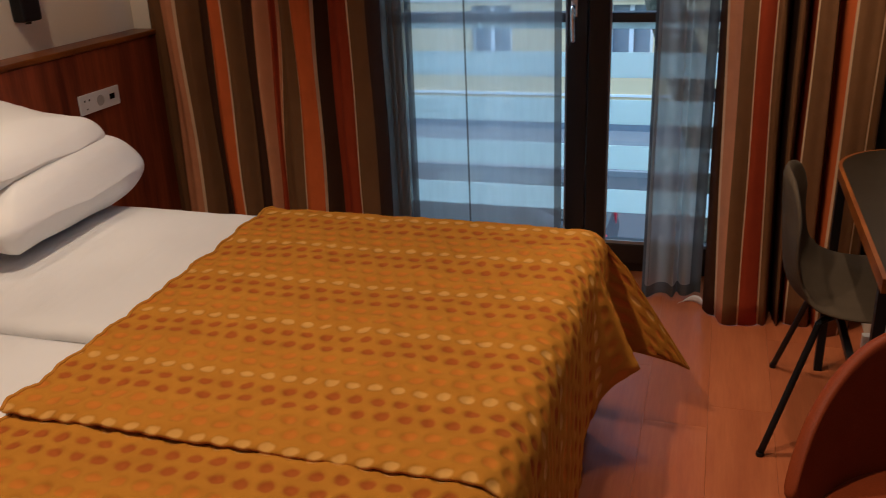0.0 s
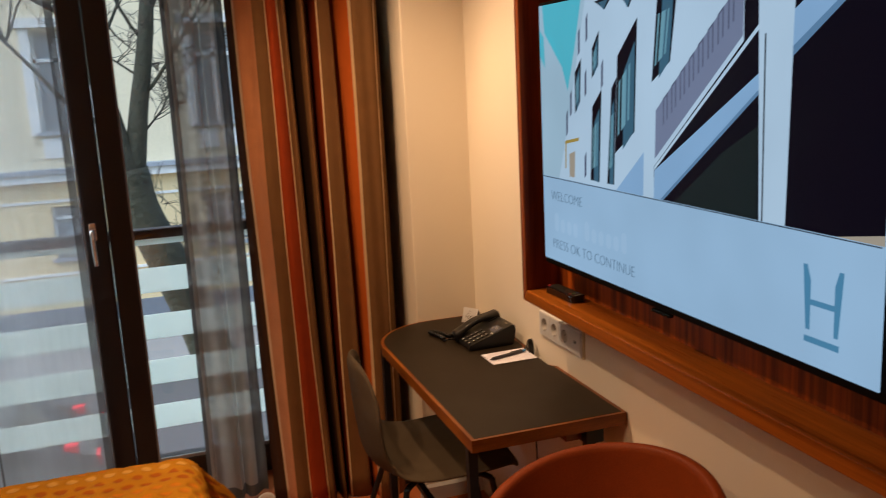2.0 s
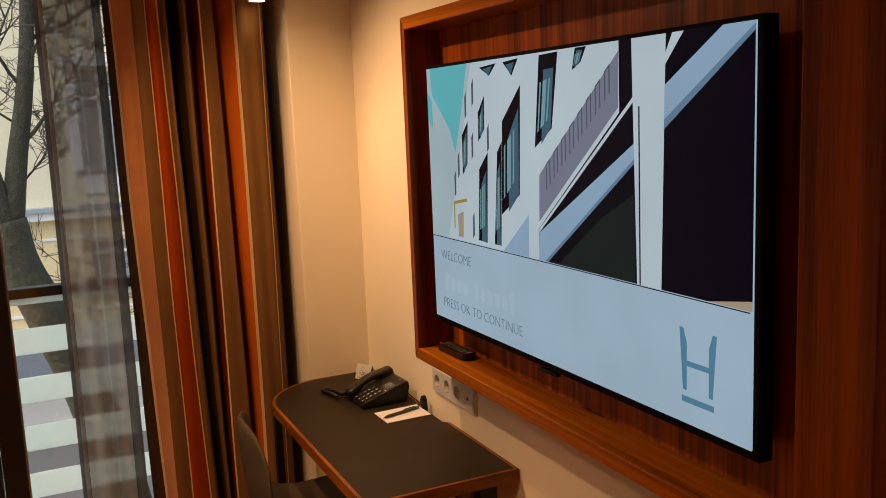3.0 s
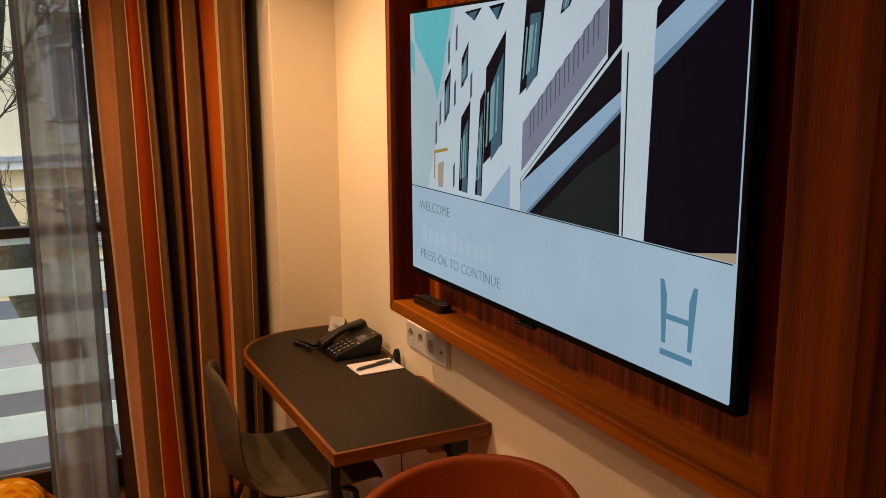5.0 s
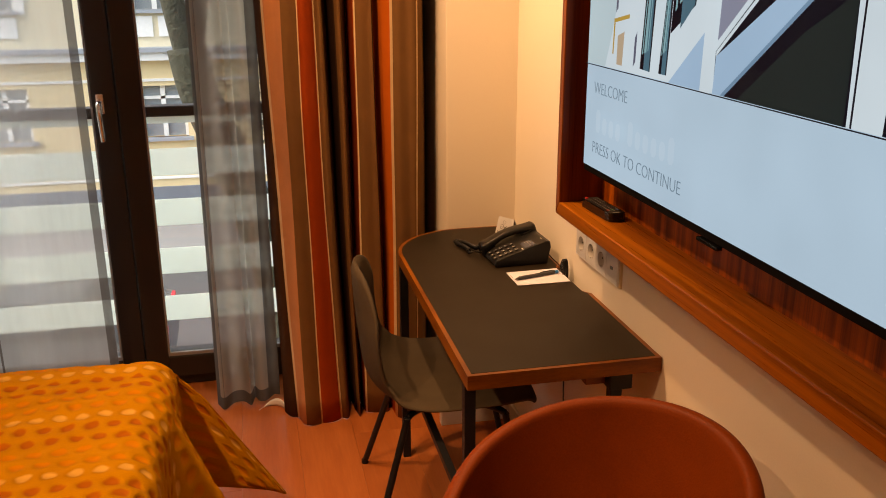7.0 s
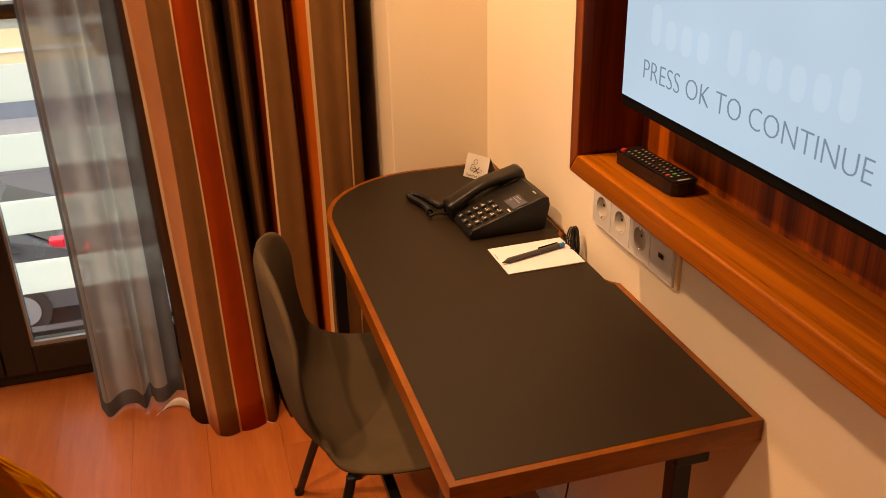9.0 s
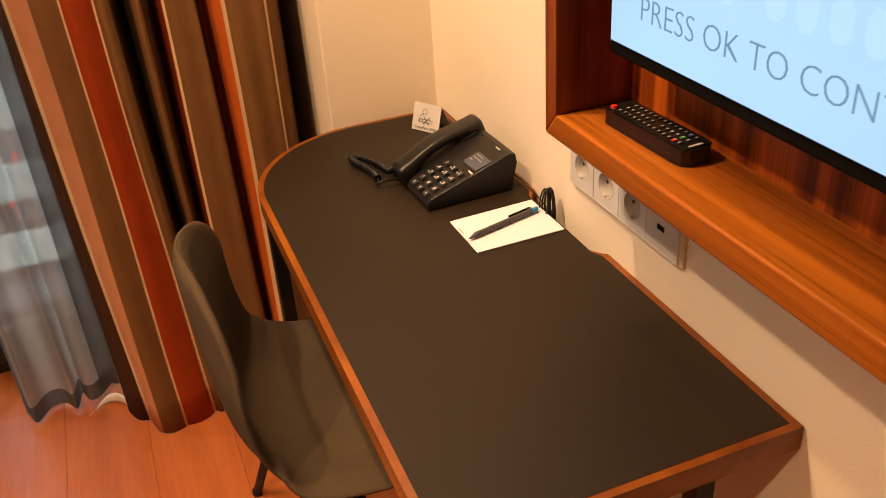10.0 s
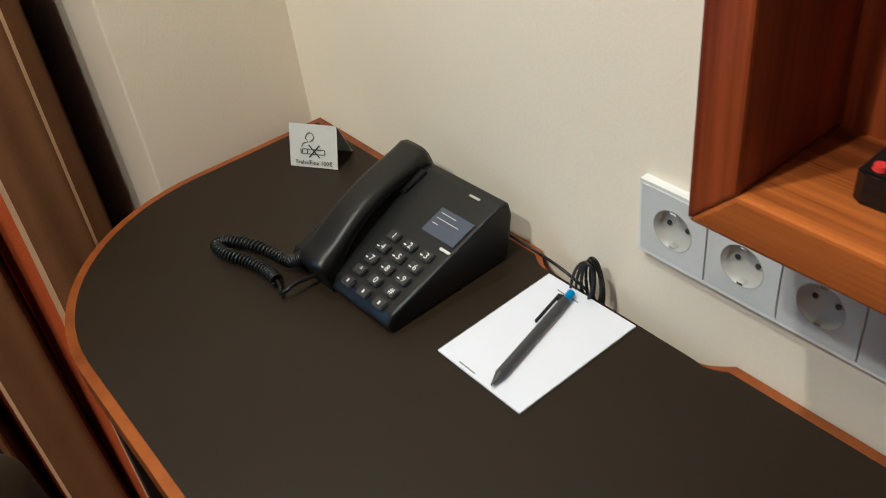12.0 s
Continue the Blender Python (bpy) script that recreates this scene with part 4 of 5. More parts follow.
# television
TX, TY, TZ, TW, TH = -0.094, -0.845, 1.104, 1.201, 0.682
tv = thing("television", TX, TY, TZ, 0, "large flat television switched on with a pale blue welcome page", "television")
part("body", box(0.004, 0.034, -TW - 0.014, 0.009, -0.018, TH + 0.009), M_BEZEL, tv, "thin black casing", bevel=0.004)
# unseen block, added to keep lamp light off the niche's back panel
part("back_light_block", box(0.0345, 0.0785, -TW + 0.16, 0.004, 0.04, TH - 0.03), M_BLACK, tv, bevel=0.004)
part("sensor", box(-0.002, 0.01, -TW * 0.52, -TW * 0.46, -0.026, -0.019), M_GLOSS, tv, bevel=0.002)
GLOW = 0.28
SCREEN = {
    "panel": glowing("screen_pale_blue", (0.42, 0.575, 0.73), GLOW), "sky": glowing("screen_haze", (0.46, 0.60, 0.68), GLOW), "cyan": glowing("screen_cyan", (0.14, 0.56, 0.64), GLOW),
    "white": glowing("screen_white", (0.58, 0.70, 0.80), GLOW), "beam": glowing("screen_blue_beam", (0.32, 0.48, 0.68), GLOW), "black": glowing("screen_black", (0.004, 0.003, 0.008), GLOW),
    "sign": glowing("screen_lilac_grey", (0.22, 0.24, 0.34), GLOW), "teal": glowing("screen_teal", (0.06, 0.14, 0.20), GLOW), "ink": glowing("screen_text_grey", (0.16, 0.24, 0.32), GLOW),
    "pale": glowing("screen_faint_white", (0.465, 0.615, 0.765), GLOW), "gold": glowing("screen_gold", (0.45, 0.30, 0.06), GLOW), "logo": glowing("screen_logo_blue", (0.10, 0.26, 0.40), GLOW),
    "glaze": glowing("screen_window_reflection", (0.20, 0.38, 0.44), GLOW), "shade": glowing("screen_beam_shade", (0.15, 0.26, 0.40), GLOW), "mark": glowing("screen_sign_mark", (0.10, 0.11, 0.17), GLOW),
    "deep": glowing("screen_deep_green", (0.012, 0.018, 0.018), GLOW), "tan": glowing("screen_tan", (0.45, 0.36, 0.26), GLOW),
}
layers = [0.0]


def shown(name, tone, *pts):
    """A flat patch of the lit picture; points are (along, up) in metres from the lower corner."""
    layers[0] -= 0.00006
    bm = bmesh.new()
    f = bm.faces.new([bm.verts.new((layers[0], -a, b)) for a, b in pts])
    bmesh.ops.triangulate(bm, faces=[f])
    bmesh.ops.recalc_face_normals(bm, faces=bm.faces[:])
    if bm.faces[:][0].normal.x > 0:
        bmesh.ops.reverse_faces(bm, faces=bm.faces[:])
    return part(name, bm, SCREEN[tone], screen)


screen = part("screen", box(0.0, 0.0035, -TW, 0, 0, TH), SCREEN["panel"], tv, "lit screen")
P = 0.231
shown("picture", "white", (0, P), (TW, P), (TW, TH), (0, TH))
shown("picture_sky", "sky", (0, P), (0.10, P), (0.123, 0.287), (0.19, 0.47), (0.262, TH), (0, TH))
shown("picture_sky", "cyan", (0.02, TH), (0.24, TH), (0.20, 0.56), (0.16, 0.46), (0.13, 0.52), (0.09, 0.59), (0.03, 0.61))
shown("picture_sky", "cyan", (0.0, 0.55), (0.03, 0.52), (0.025, 0.60), (0, 0.62))
shown("picture_dark", "black", (0.98, P), (TW, P), (TW, TH), (0.994, TH))
shown("picture_beam", "beam", (0.978, 0.511), (TW, 0.668), (TW, TH), (1.132, TH), (0.978, 0.587))
shown("picture_shade", "shade", (0.978, 0.511), (TW, 0.668), (TW, 0.690 - 0.012), (0.978, 0.528))
shown("picture_beam", "white", (0.982, 0.63), (0.988, 0.625), (1.04, TH), (1.011, TH))
shown("picture_tan", "tan", (1.10, P), (TW, 0.248), (TW, P))
shown("picture_dark", "black", (0.861, TH), (0.861, 0.55), (0.564, 0.30), (0.564, P), (0.911, P), (0.915, TH))
shown("picture_beam", "beam", (0.563, P), (0.60, P), (0.912, 0.461), (0.913, 0.498), (0.566, 0.292))
shown("picture_shade", "shade", (0.60, P), (0.912, 0.461), (0.912, 0.470), (0.588, P))
shown("picture_shade", "deep", (0.640, P), (0.905, P), (0.905, 0.40), (0.80, 0.345))
shown("picture_beam", "white", (0.566, 0.292), (0.915, 0.578), (0.915, 0.588), (0.566, 0.300))
shown("picture_column", "white", (0.911, P), (0.98, P), (0.994, TH), (0.899, TH))
shown("picture_line", "black", (0.918, P), (0.922, P), (0.922, 0.56), (0.918, 0.56))
shown("picture_sign", "sign", (0.572, 0.42), (0.861, 0.664), (0.859, 0.56), (0.568, 0.317))
shown("picture_sign", "beam", (0.402, P), (0.532, 0.335), (0.527, P))
for k in range(8):
    a = 0.60 + k * 0.031
    b = 0.362 + (a - 0.568) * 0.843
    shown("picture_letter", "mark", (a, b), (a + 0.004, b + 0.003), (a + 0.004, b + 0.058), (a, b + 0.055))
    shown("picture_letter", "mark", (a + 0.014, b + 0.012), (a + 0.018, b + 0.015), (a + 0.018, b + 0.070), (a + 0.014, b + 0.067))
    shown("picture_letter", "mark", (a, b + 0.052), (a + 0.016, b + 0.064), (a + 0.016, b + 0.068), (a, b + 0.056))
for q in (((0.584, 0.676), (0.657, 0.678), (0.629, 0.521), (0.559, 0.479)), ((0.416, 0.538), (0.503, 0.618), (0.489, 0.371), (0.402, 0.318)), ((0.295, 0.422), (0.342, 0.465), (0.326, 0.242), (0.281, 0.244)),
          ((0.389, 0.466), (0.413, 0.492), (0.397, 0.243), (0.364, 0.243)), ((0.313, 0.667), (0.397, 0.672), (0.362, 0.645)), ((0.208, 0.505), (0.243, 0.54), (0.234, 0.434), (0.206, 0.404)),
          ((0.723, 0.68), (0.762, 0.68), (0.742, 0.651), (0.711, 0.637)), ((0.300, 0.560), (0.335, 0.600), (0.330, 0.520), (0.298, 0.490)), ((0.43, 0.672), (0.50, 0.676), (0.47, 0.640))):
    shown("picture_window", "black", *q)
    shown("picture_window", "teal", *[(a * 0.55 + q[2][0] * 0.45 - 0.004, max(P + 0.002, b * 0.8 + q[2][1] * 0.2)) for a, b in q])
    if len(q) == 4:
        for f0, f1 in ((0.12, 0.20), (0.30, 0.52), (0.62, 0.70)):
            A, B, C, D = q
            L0, L1 = [A[i] + (D[i] - A[i]) * 0.30 for i in (0, 1)], [A[i] + (D[i] - A[i]) * 0.86 for i in (0, 1)]
            R0, R1 = [B[i] + (C[i] - B[i]) * 0.30 for i in (0, 1)], [B[i] + (C[i] - B[i]) * 0.80 for i in (0, 1)]
            at = lambda p, r, f: (p[0] + (r[0] - p[0]) * f, max(P + 0.002, p[1] + (r[1] - p[1]) * f))
            shown("picture_reflection", "glaze", at(L0, R0, f0), at(L0, R0, f1), at(L1, R1, f1), at(L1, R1, f0))
for a, b in ((0.158, 0.40), (0.182, 0.45), (0.262, 0.50), (0.255, 0.30), (0.345, 0.52), (0.232, 0.60), (0.272, 0.63)):
    shown("picture_slit", "mark", (a, b), (a + 0.010, b + 0.014), (a + 0.008, b - 0.045), (a - 0.002, b - 0.055))
shown("picture_gold", "gold", (0.150, 0.333), (0.226, 0.345), (0.226, 0.337), (0.150, 0.325))
shown("picture_gold", "gold", (0.150, 0.325), (0.157, 0.326), (0.154, 0.262), (0.148, 0.262))
shown("picture_door", "tan", (0.172, 0.30), (0.205, 0.31), (0.20, 0.242), (0.172, 0.242))
shown("picture_pillar", "white", (0.542, 0.665), (0.566, 0.665), (0.562, P), (0.528, P))
shown("picture_line", "black", (0, P - 0.002), (TW, P - 0.002), (TW, P), (0, P))
for a, b in ((1.044, 1.054), (1.109, 1.119)):
    s_ = -1 if a < 1.08 else 1
    shown("logo", "logo", (a, 0.064), (b, 0.064), (b, 0.150), (b + s_ * 0.009, 0.176), (a + s_ * 0.009, 0.176), (a, 0.150))
shown("logo", "logo", (1.054, 0.108), (1.109, 0.108), (1.109, 0.118), (1.054, 0.118))
shown("logo", "logo", (1.041, 0.042), (1.122, 0.042), (1.122, 0.053), (1.041, 0.053))

# faint guest line: two words of plain blocks
for x0_, tall in ((0.078, (1, 0, 0, 0)), (0.250, (1, 0, 0, 0, 0, 1))):
    for k, t_ in enumerate(tall):
        a, h_ = x0_ + k * 0.0365, 0.050 if t_ else 0.036
        b, c_ = a + 0.024, 0.086
        shown("guest_line", "pale", (a + 0.006, c_), (b - 0.006, c_), (b, c_ + 0.008), (b, c_ + h_ - 0.008), (b - 0.006, c_ + h_), (a + 0.006, c_ + h_), (a, c_ + h_ - 0.008), (a, c_ + 0.008))
FACE = Matrix(((0, 0, -1, 0), (-1, 0, 0, 0), (0, 1, 0, 0), (0, 0, 0, 1)))


def on_screen(words, a, b, size, wide):
    ob = lettering("screen_text", words, size, SCREEN["ink"], screen, Matrix.Translation((layers[0] - 0.0006, -a, b)) @ FACE, thin=0.0007)
    w = max(v.co.x for v in ob.data.vertices)
    ob.data.transform(Matrix.Diagonal((wide / w, 1, 1, 1)))
    return ob


on_screen("WELCOME", 0.062, 0.170, 0.037, 0.177)
on_screen("PRESS OK TO CONTINUE", 0.065, 0.039, 0.037, 0.426)

# remote control on the shelf
rc = thing("remote_control", -0.059, -0.892, NZ0 + LIP + 0.001, 2.8, "black remote control with rubber keys lying on the shelf", "remote control")
part("body", slab([(-0.0225, 0.074), (-0.0185, 0.080), (0.0185, 0.080), (0.0225, 0.074), (0.0235, -0.060), (0.0215, -0.076), (0.014, -0.083), (-0.014, -0.083), (-0.0215, -0.076), (-0.0235, -0.060)][::-1], 0.0, 0.021), M_GLOSS, rc, bevel=0.004)
part("face", box(-0.0195, 0.0195, -0.079, 0.079, 0.0212, 0.0222), M_PLASTIC, rc)
part("power_key", rod((-0.013, 0.070, 0.022), (-0.013, 0.070, 0.0255), 0.0046, 0.004), M_REDKEY, rc, "red power key", smooth=False)
key = None
for r_ in range(13):
    for c_ in range(3):
        y_ = 0.057 - r_ * 0.0098
        x_ = -0.012 + c_ * 0.012
        if r_ in (6, 7) and c_ == 1 and r_ == 6:
            continue
        m_ = {(11, 0): M_REDKEY, (11, 1): M_GREENKEY, (11, 2): M_BLUEKEY}.get((r_, c_), M_KEYS)
        k_ = part("key", box(x_ - 0.0034, x_ + 0.0034, y_ - 0.0027, y_ + 0.0027, 0.0222, 0.0237), m_, rc, bevel=0.0008)
        part("key_mark", box(x_ - 0.0020 + 0.0006 * (r_ % 3), x_ + 0.0016, y_ - 0.0010 - 0.0005 * (c_ == 1), y_ + 0.0012, 0.0238, 0.0240), M_CREAMKEY, k_)
part("badge", box(-0.010, 0.010, -0.076, -0.072, 0.0223, 0.0225), M_CREAMKEY, rc)
rc.scale = (0.95, 0.95, 0.88)

# wall sockets under the niche
wp = thing("socket_strip", 0, -0.743, 0.838, 0, "pale grey wall plate with three round sockets and a data port", "socket")
wp.scale = (0.65, 1, 1)
# solid strip in place of the plate's cast shadow
part("plate_shadow", box(-0.008, 0, -0.150, -0.1405, -0.040, 0.040), M_PLATE_SHADOW, wp, "beige strip standing in for the plate's shadow at its end", bevel=0.001)
for y0_, y1_, z0_, z1_ in ((-0.140, 0.140, 0.0346, 0.038), (-0.140, 0.140, -0.038, -0.0346), (0.1378, 0.140, -0.0346, 0.0346), (-0.140, -0.1378, -0.0346, 0.0346)):
    part("frame", box(-0.0135, 0.0, y0_, y1_, z0_, z1_), M_WHITE, wp)
for k in range(4):
    y_ = 0.1035 - k * 0.069
    if k == 3:
        cpl = part("cover", box(-0.0145, -0.0127, y_ - 0.0340, y_ + 0.0340, -0.0345, 0.0345), M_SOCKET, wp, bevel=0.0008)
        part("data_port", box(-0.0158, -0.0147, y_ - 0.008, y_ + 0.008, -0.004, 0.004), M_GLOSS, cpl, bevel=0.001)
        continue
    ring = 32
    cv = bmesh.new()
    ang = np.linspace(0, 2 * np.pi, ring, endpoint=False)
    sq = [(np.cos(a) / max(abs(np.cos(a)), abs(np.sin(a))), np.sin(a) / max(abs(np.cos(a)), abs(np.sin(a)))) for a in ang]
    loops_ = [[cv.verts.new((-0.0127, y_ + 0.0340 * u, 0.0345 * v)) for u, v in sq], [cv.verts.new((-0.0145, y_ + 0.0336 * u, 0.0341 * v)) for u, v in sq],
              [cv.verts.new((-0.0145, y_ + 0.0200 * np.cos(a), 0.0200 * np.sin(a))) for a in ang]]
    for a, b in zip(loops_, loops_[1:]):
        for i in range(ring):
            cv.faces.new((a[i], a[(i + 1) % ring], b[(i + 1) % ring], b[i]))
    cpl = part("cover", cv, M_SOCKET, wp)
    cup = bmesh.new()
    prof = [(0.0204, -0.0146), (0.0200, -0.0152), (0.0193, -0.0146), (0.0186, -0.0010), (0.0, -0.0008)]
    rows_ = [[cup.verts.new((px, y_ + pr * np.cos(a), pr * np.sin(a))) for a in np.linspace(0, 2 * np.pi, ring, endpoint=False)] for pr, px in prof[:-1]]
    mid = cup.verts.new((prof[-1][1], y_, 0))
    for a, b in zip(rows_, rows_[1:]):
        for i in range(ring):
            cup.faces.new((a[i], a[(i + 1) % ring], b[(i + 1) % ring], b[i]))
    for i in range(ring):
        cup.faces.new((rows_[-1][i], rows_[-1][(i + 1) % ring], mid))
    part("cup", cup, M_CUP, cpl, "recessed round socket", smooth=True)
    for s in (-1, 1):
        part("earth_clip", box(-0.0150, -0.004, y_ - 0.003, y_ + 0.003, s * 0.0165, s * 0.0190), M_STEEL, cpl, bevel=0.0005)
        part("pin_hole", rod((-0.0010, y_ + s * 0.0095, 0), (-0.0025, y_ + s * 0.0095, 0), 0.0026, sides=10), M_DARKINK, cpl)

# ---------------------------------------------------------------- desk
DZ, DX, DN, DF = 0.724, -0.441, -1.128, -0.033


def desk_outline(inset):
    """The top seen from above: one rounded corner by the window, a cable cut-out at the wall."""
    i, out = inset, []
    r = 0.245
    out += [(-0.003 - i, DF - i)]
    cx, cy = DX + r, DF - r
    for a in np.linspace(np.pi / 2, np.pi, 18):
        out.append((cx + (r - i) * np.cos(a), cy + (r - i) * np.sin(a)))
    out += [(DX + i, DN + i), (-0.003 - i, DN + i), (-0.003 - i, -0.712)]
    for a in np.linspace(0, 1, 7):
        out.append((-0.003 - 0.019 * np.sin(a * np.pi / 2) - i * (1 - a), -0.712 + 0.03 * a))
    for a in np.linspace(0, 1, 7):
        out.append((-0.003 - 0.019 * np.cos(a * np.pi / 2) - i * a, -0.500 + 0.03 * a))
    return out


desk = thing("desk", DX / 2, (DN + DF) / 2, 0, 0, "writing desk with black linoleum top, wooden edge and one rounded corner", "desk")
dc = Vector((desk.location.x, desk.location.y))


def local(pts):
    return [(x - dc.x, y - dc.y) for x, y in pts]


part("edge", slab(local(desk_outline(0.0)), DZ - 0.034, DZ - 0.0007), M_EDGE, desk, "warm wooden edge band", bevel=0.0015)
part("top", slab(local(desk_outline(0.0105)), DZ - 0.03, DZ), M_LINO, desk, "matt black linoleum surface", bevel=0.0004)
for lx, ly in ((-0.416, -0.20), (-0.426, -1.08)):
    part("leg", box(lx - 0.0125 - dc.x, lx + 0.0125 - dc.x, ly - 0.0125 - dc.y, ly + 0.0125 - dc.y, 0, DZ - 0.035), M_BLACK, desk, bevel=0.0015)
part("leg", box(-0.094 - dc.x, -0.066 - dc.x, -1.072 - dc.y, -1.047 - dc.y, 0, DZ - 0.035), M_BLACK, desk, bevel=0.0015)
part("bracket", box(-0.102 - dc.x, -0.048 - dc.x, -1.085 - dc.y, -0.96 - dc.y, DZ - 0.092, DZ - 0.035), M_BLACK, desk, "black steel bracket", bevel=0.003)
part("bearer", box(-0.150 - dc.x, -0.103 - dc.x, -1.06 - dc.y, -0.10 - dc.y, DZ - 0.085, DZ - 0.035), M_EDGE, desk, "wooden bearer under the top", bevel=0.002)
part("stretcher", box(-0.421 - 0.010 - dc.x, -0.421 + 0.010 - dc.x, -1.067 - dc.y, -0.213 - dc.y, 0.338, 0.358), M_BLACK, desk, bevel=0.002)

# telephone
ph = thing("telephone", -0.115, -0.372, DZ + 0.001, 2, "black desk telephone with keypad, small display and coiled cord", "telephone")
bd = bmesh.new()
pr = [(-0.082, 0.0), (-0.085, 0.010), (-0.078, 0.020), (0.070, 0.068), (0.082, 0.066), (0.085, 0.050), (0.075, 0.0)]
sidesv = [[bd.verts.new((x, y, z)) for x, z in pr] for y in (-0.085, 0.085)]
bd.faces.new(sidesv[0])
bd.faces.new(sidesv[1][::-1])
for i in range(len(pr)):
    j = (i + 1) % len(pr)
    bd.faces.new((sidesv[0][j], sidesv[0][i], sidesv[1][i], sidesv[1][j]))
bmesh.ops.recalc_face_normals(bd, faces=bd.faces[:])
part("body", bd, M_PLASTIC, ph, bevel=0.003)
SL = np.arctan2(0.048, 0.148)
DECK = Matrix.Translation((-0.078, 0, 0.0205)) @ Matrix.Rotation(-SL, 4, "Y")


def deck_box(x0, x1, y0, y1, h0, h1, bev=0.0):
    bm = box(x0, x1, y0, y1, h0, h1)
    if bev:
        bmesh.ops.bevel(bm, geom=bm.edges[:], offset=bev, segments=2, affect="EDGES")
    bmesh.ops.transform(bm, matrix=DECK, verts=bm.verts[:])
    return bm


TEXT_UP = Matrix(((0, 1, 0, 0), (-1, 0, 0, 0), (0, 0, 1, 0), (0, 0, 0, 1)))
rows_of_keys = ["123", "456", "789", "*0#"]
for r_, keys in enumerate(rows_of_keys):
    for c_, ch in enumerate(keys):
        kx, ky = 0.0685 - r_ * 0.0165, -0.0125 - c_ * 0.0255
        kk = part("key", deck_box(kx - 0.0056, kx + 0.0056, ky - 0.0080, ky + 0.0080, 0.0, 0.0032, 0.0012), M_KEYS, ph)
        lettering("key_digit", ch, 0.0098, M_LEGEND, kk, DECK @ Matrix.Translation((kx - 0.0032, ky - 0.0012, 0.0034)) @ TEXT_UP, 0.00008, "CENTER")
        if ch in "23456789":
            part("key_letters", deck_box(kx - 0.0024, kx - 0.0012, ky + 0.0030, ky + 0.0066, 0.0033, 0.0035), M_LEGEND, kk)
for c_ in range(3):
    kx, ky = 0.0685 - 4 * 0.0165, -0.0125 - c_ * 0.0255
    kk = part("key", deck_box(kx - 0.0055, kx + 0.0055, ky - 0.008, ky + 0.008, 0.0, 0.003, 0.0012), M_KEYS, ph)
    part("key_mark", deck_box(kx - 0.002, kx + 0.002, ky - 0.001, ky + 0.001, 0.0031, 0.0033), M_LEGEND, kk)
M_LCD = plain("display_film", (0.060, 0.070, 0.105), 0.22, amount=0.06)
lcd = part("display", deck_box(0.0905, 0.1235, -0.080, -0.031, 0.0, 0.0012, 0.0005), M_LCD, ph, "grey-blue paper display window")
for k, (a, b) in enumerate(((-0.058, -0.036), (-0.068, -0.036), (-0.044, -0.036))):
    part("display_line", deck_box(0.117 - k * 0.007, 0.1178 - k * 0.007, a, b, 0.0013, 0.0015), M_CUP, lcd)
part("message_lamp", deck_box(0.0820, 0.0850, -0.083, -0.068, 0.0, 0.0016, 0.0006), M_SIGN, ph, "pale message lamp")
part("badge", deck_box(0.149, 0.1515, -0.060, -0.045, 0.0, 0.0005), M_CREAMKEY, ph)
for x0, x1 in ((0.005, 0.030), (0.115, 0.15)):
    part("cradle", deck_box(x0, x1, 0.022, 0.072, -0.002, 0.003, 0.001), M_PLASTIC, ph)


def handset():
    """Arched grip with a fuller ear and mouth end."""
    bm = bmesh.new()
    rings_ = []
    n = 30
    for i in range(n + 1):
        s = i / n
        x = -0.012 + 0.180 * s
        ends = abs(2 * s - 1)
        arch = 0.011 + 0.016 * np.sin(np.pi * s) - 0.008 * s
        hw = 0.0205 + 0.003 * ends ** 2
        th = 0.0095 + 0.008 * ends ** 4
        if s in (0.0, 1.0):
            hw, th = hw * 0.86, th * 0.8
        ring_ = []
        for a in np.linspace(0, 2 * np.pi, 20, endpoint=False):
            cx, cz = np.sign(np.cos(a)) * abs(np.cos(a)) ** 0.5, np.sign(np.sin(a)) * abs(np.sin(a)) ** 0.6
            ring_.append(bm.verts.new((x, 0.028 + 0.028 * s + hw * cx, arch - (0.012 * ends ** 3 if cz < 0 else 0) + th * cz - 0.004)))
        rings_.append(ring_)
    for a, b in zip(rings_, rings_[1:]):
        for k in range(20):
            bm.faces.new((a[k], a[(k + 1) % 20], b[(k + 1) % 20], b[k]))
    bm.faces.new(rings_[0][::-1])
    bm.faces.new(rings_[-1])
    bmesh.ops.recalc_face_normals(bm, faces=bm.faces[:])
    bmesh.ops.transform(bm, matrix=DECK, verts=bm.verts[:])
    return part("handset", bm, M_PLASTIC, ph, smooth=True)


handset()


def coil(pts, radius, wire, turns):
    """A coiled cord wound round a line of points."""
    line = smooth_line(pts, 40)
    out, n = [], len(line)
    total = turns * 10
    for i in range(total + 1):
        s = i / total * (n - 1)
        k = min(int(s), n - 2)
        p, d = line[k].lerp(line[k + 1], s - k), (line[k + 1] - line[k]).normalized()
        a = i / 10 * 2 * np.pi
        side = d.cross(Vector((0, 0, 1))).normalized()
        out.append(p + side * float(radius * np.cos(a)) + side.cross(d) * float(radius * np.sin(a)))
    return tube(out, wire, 5)


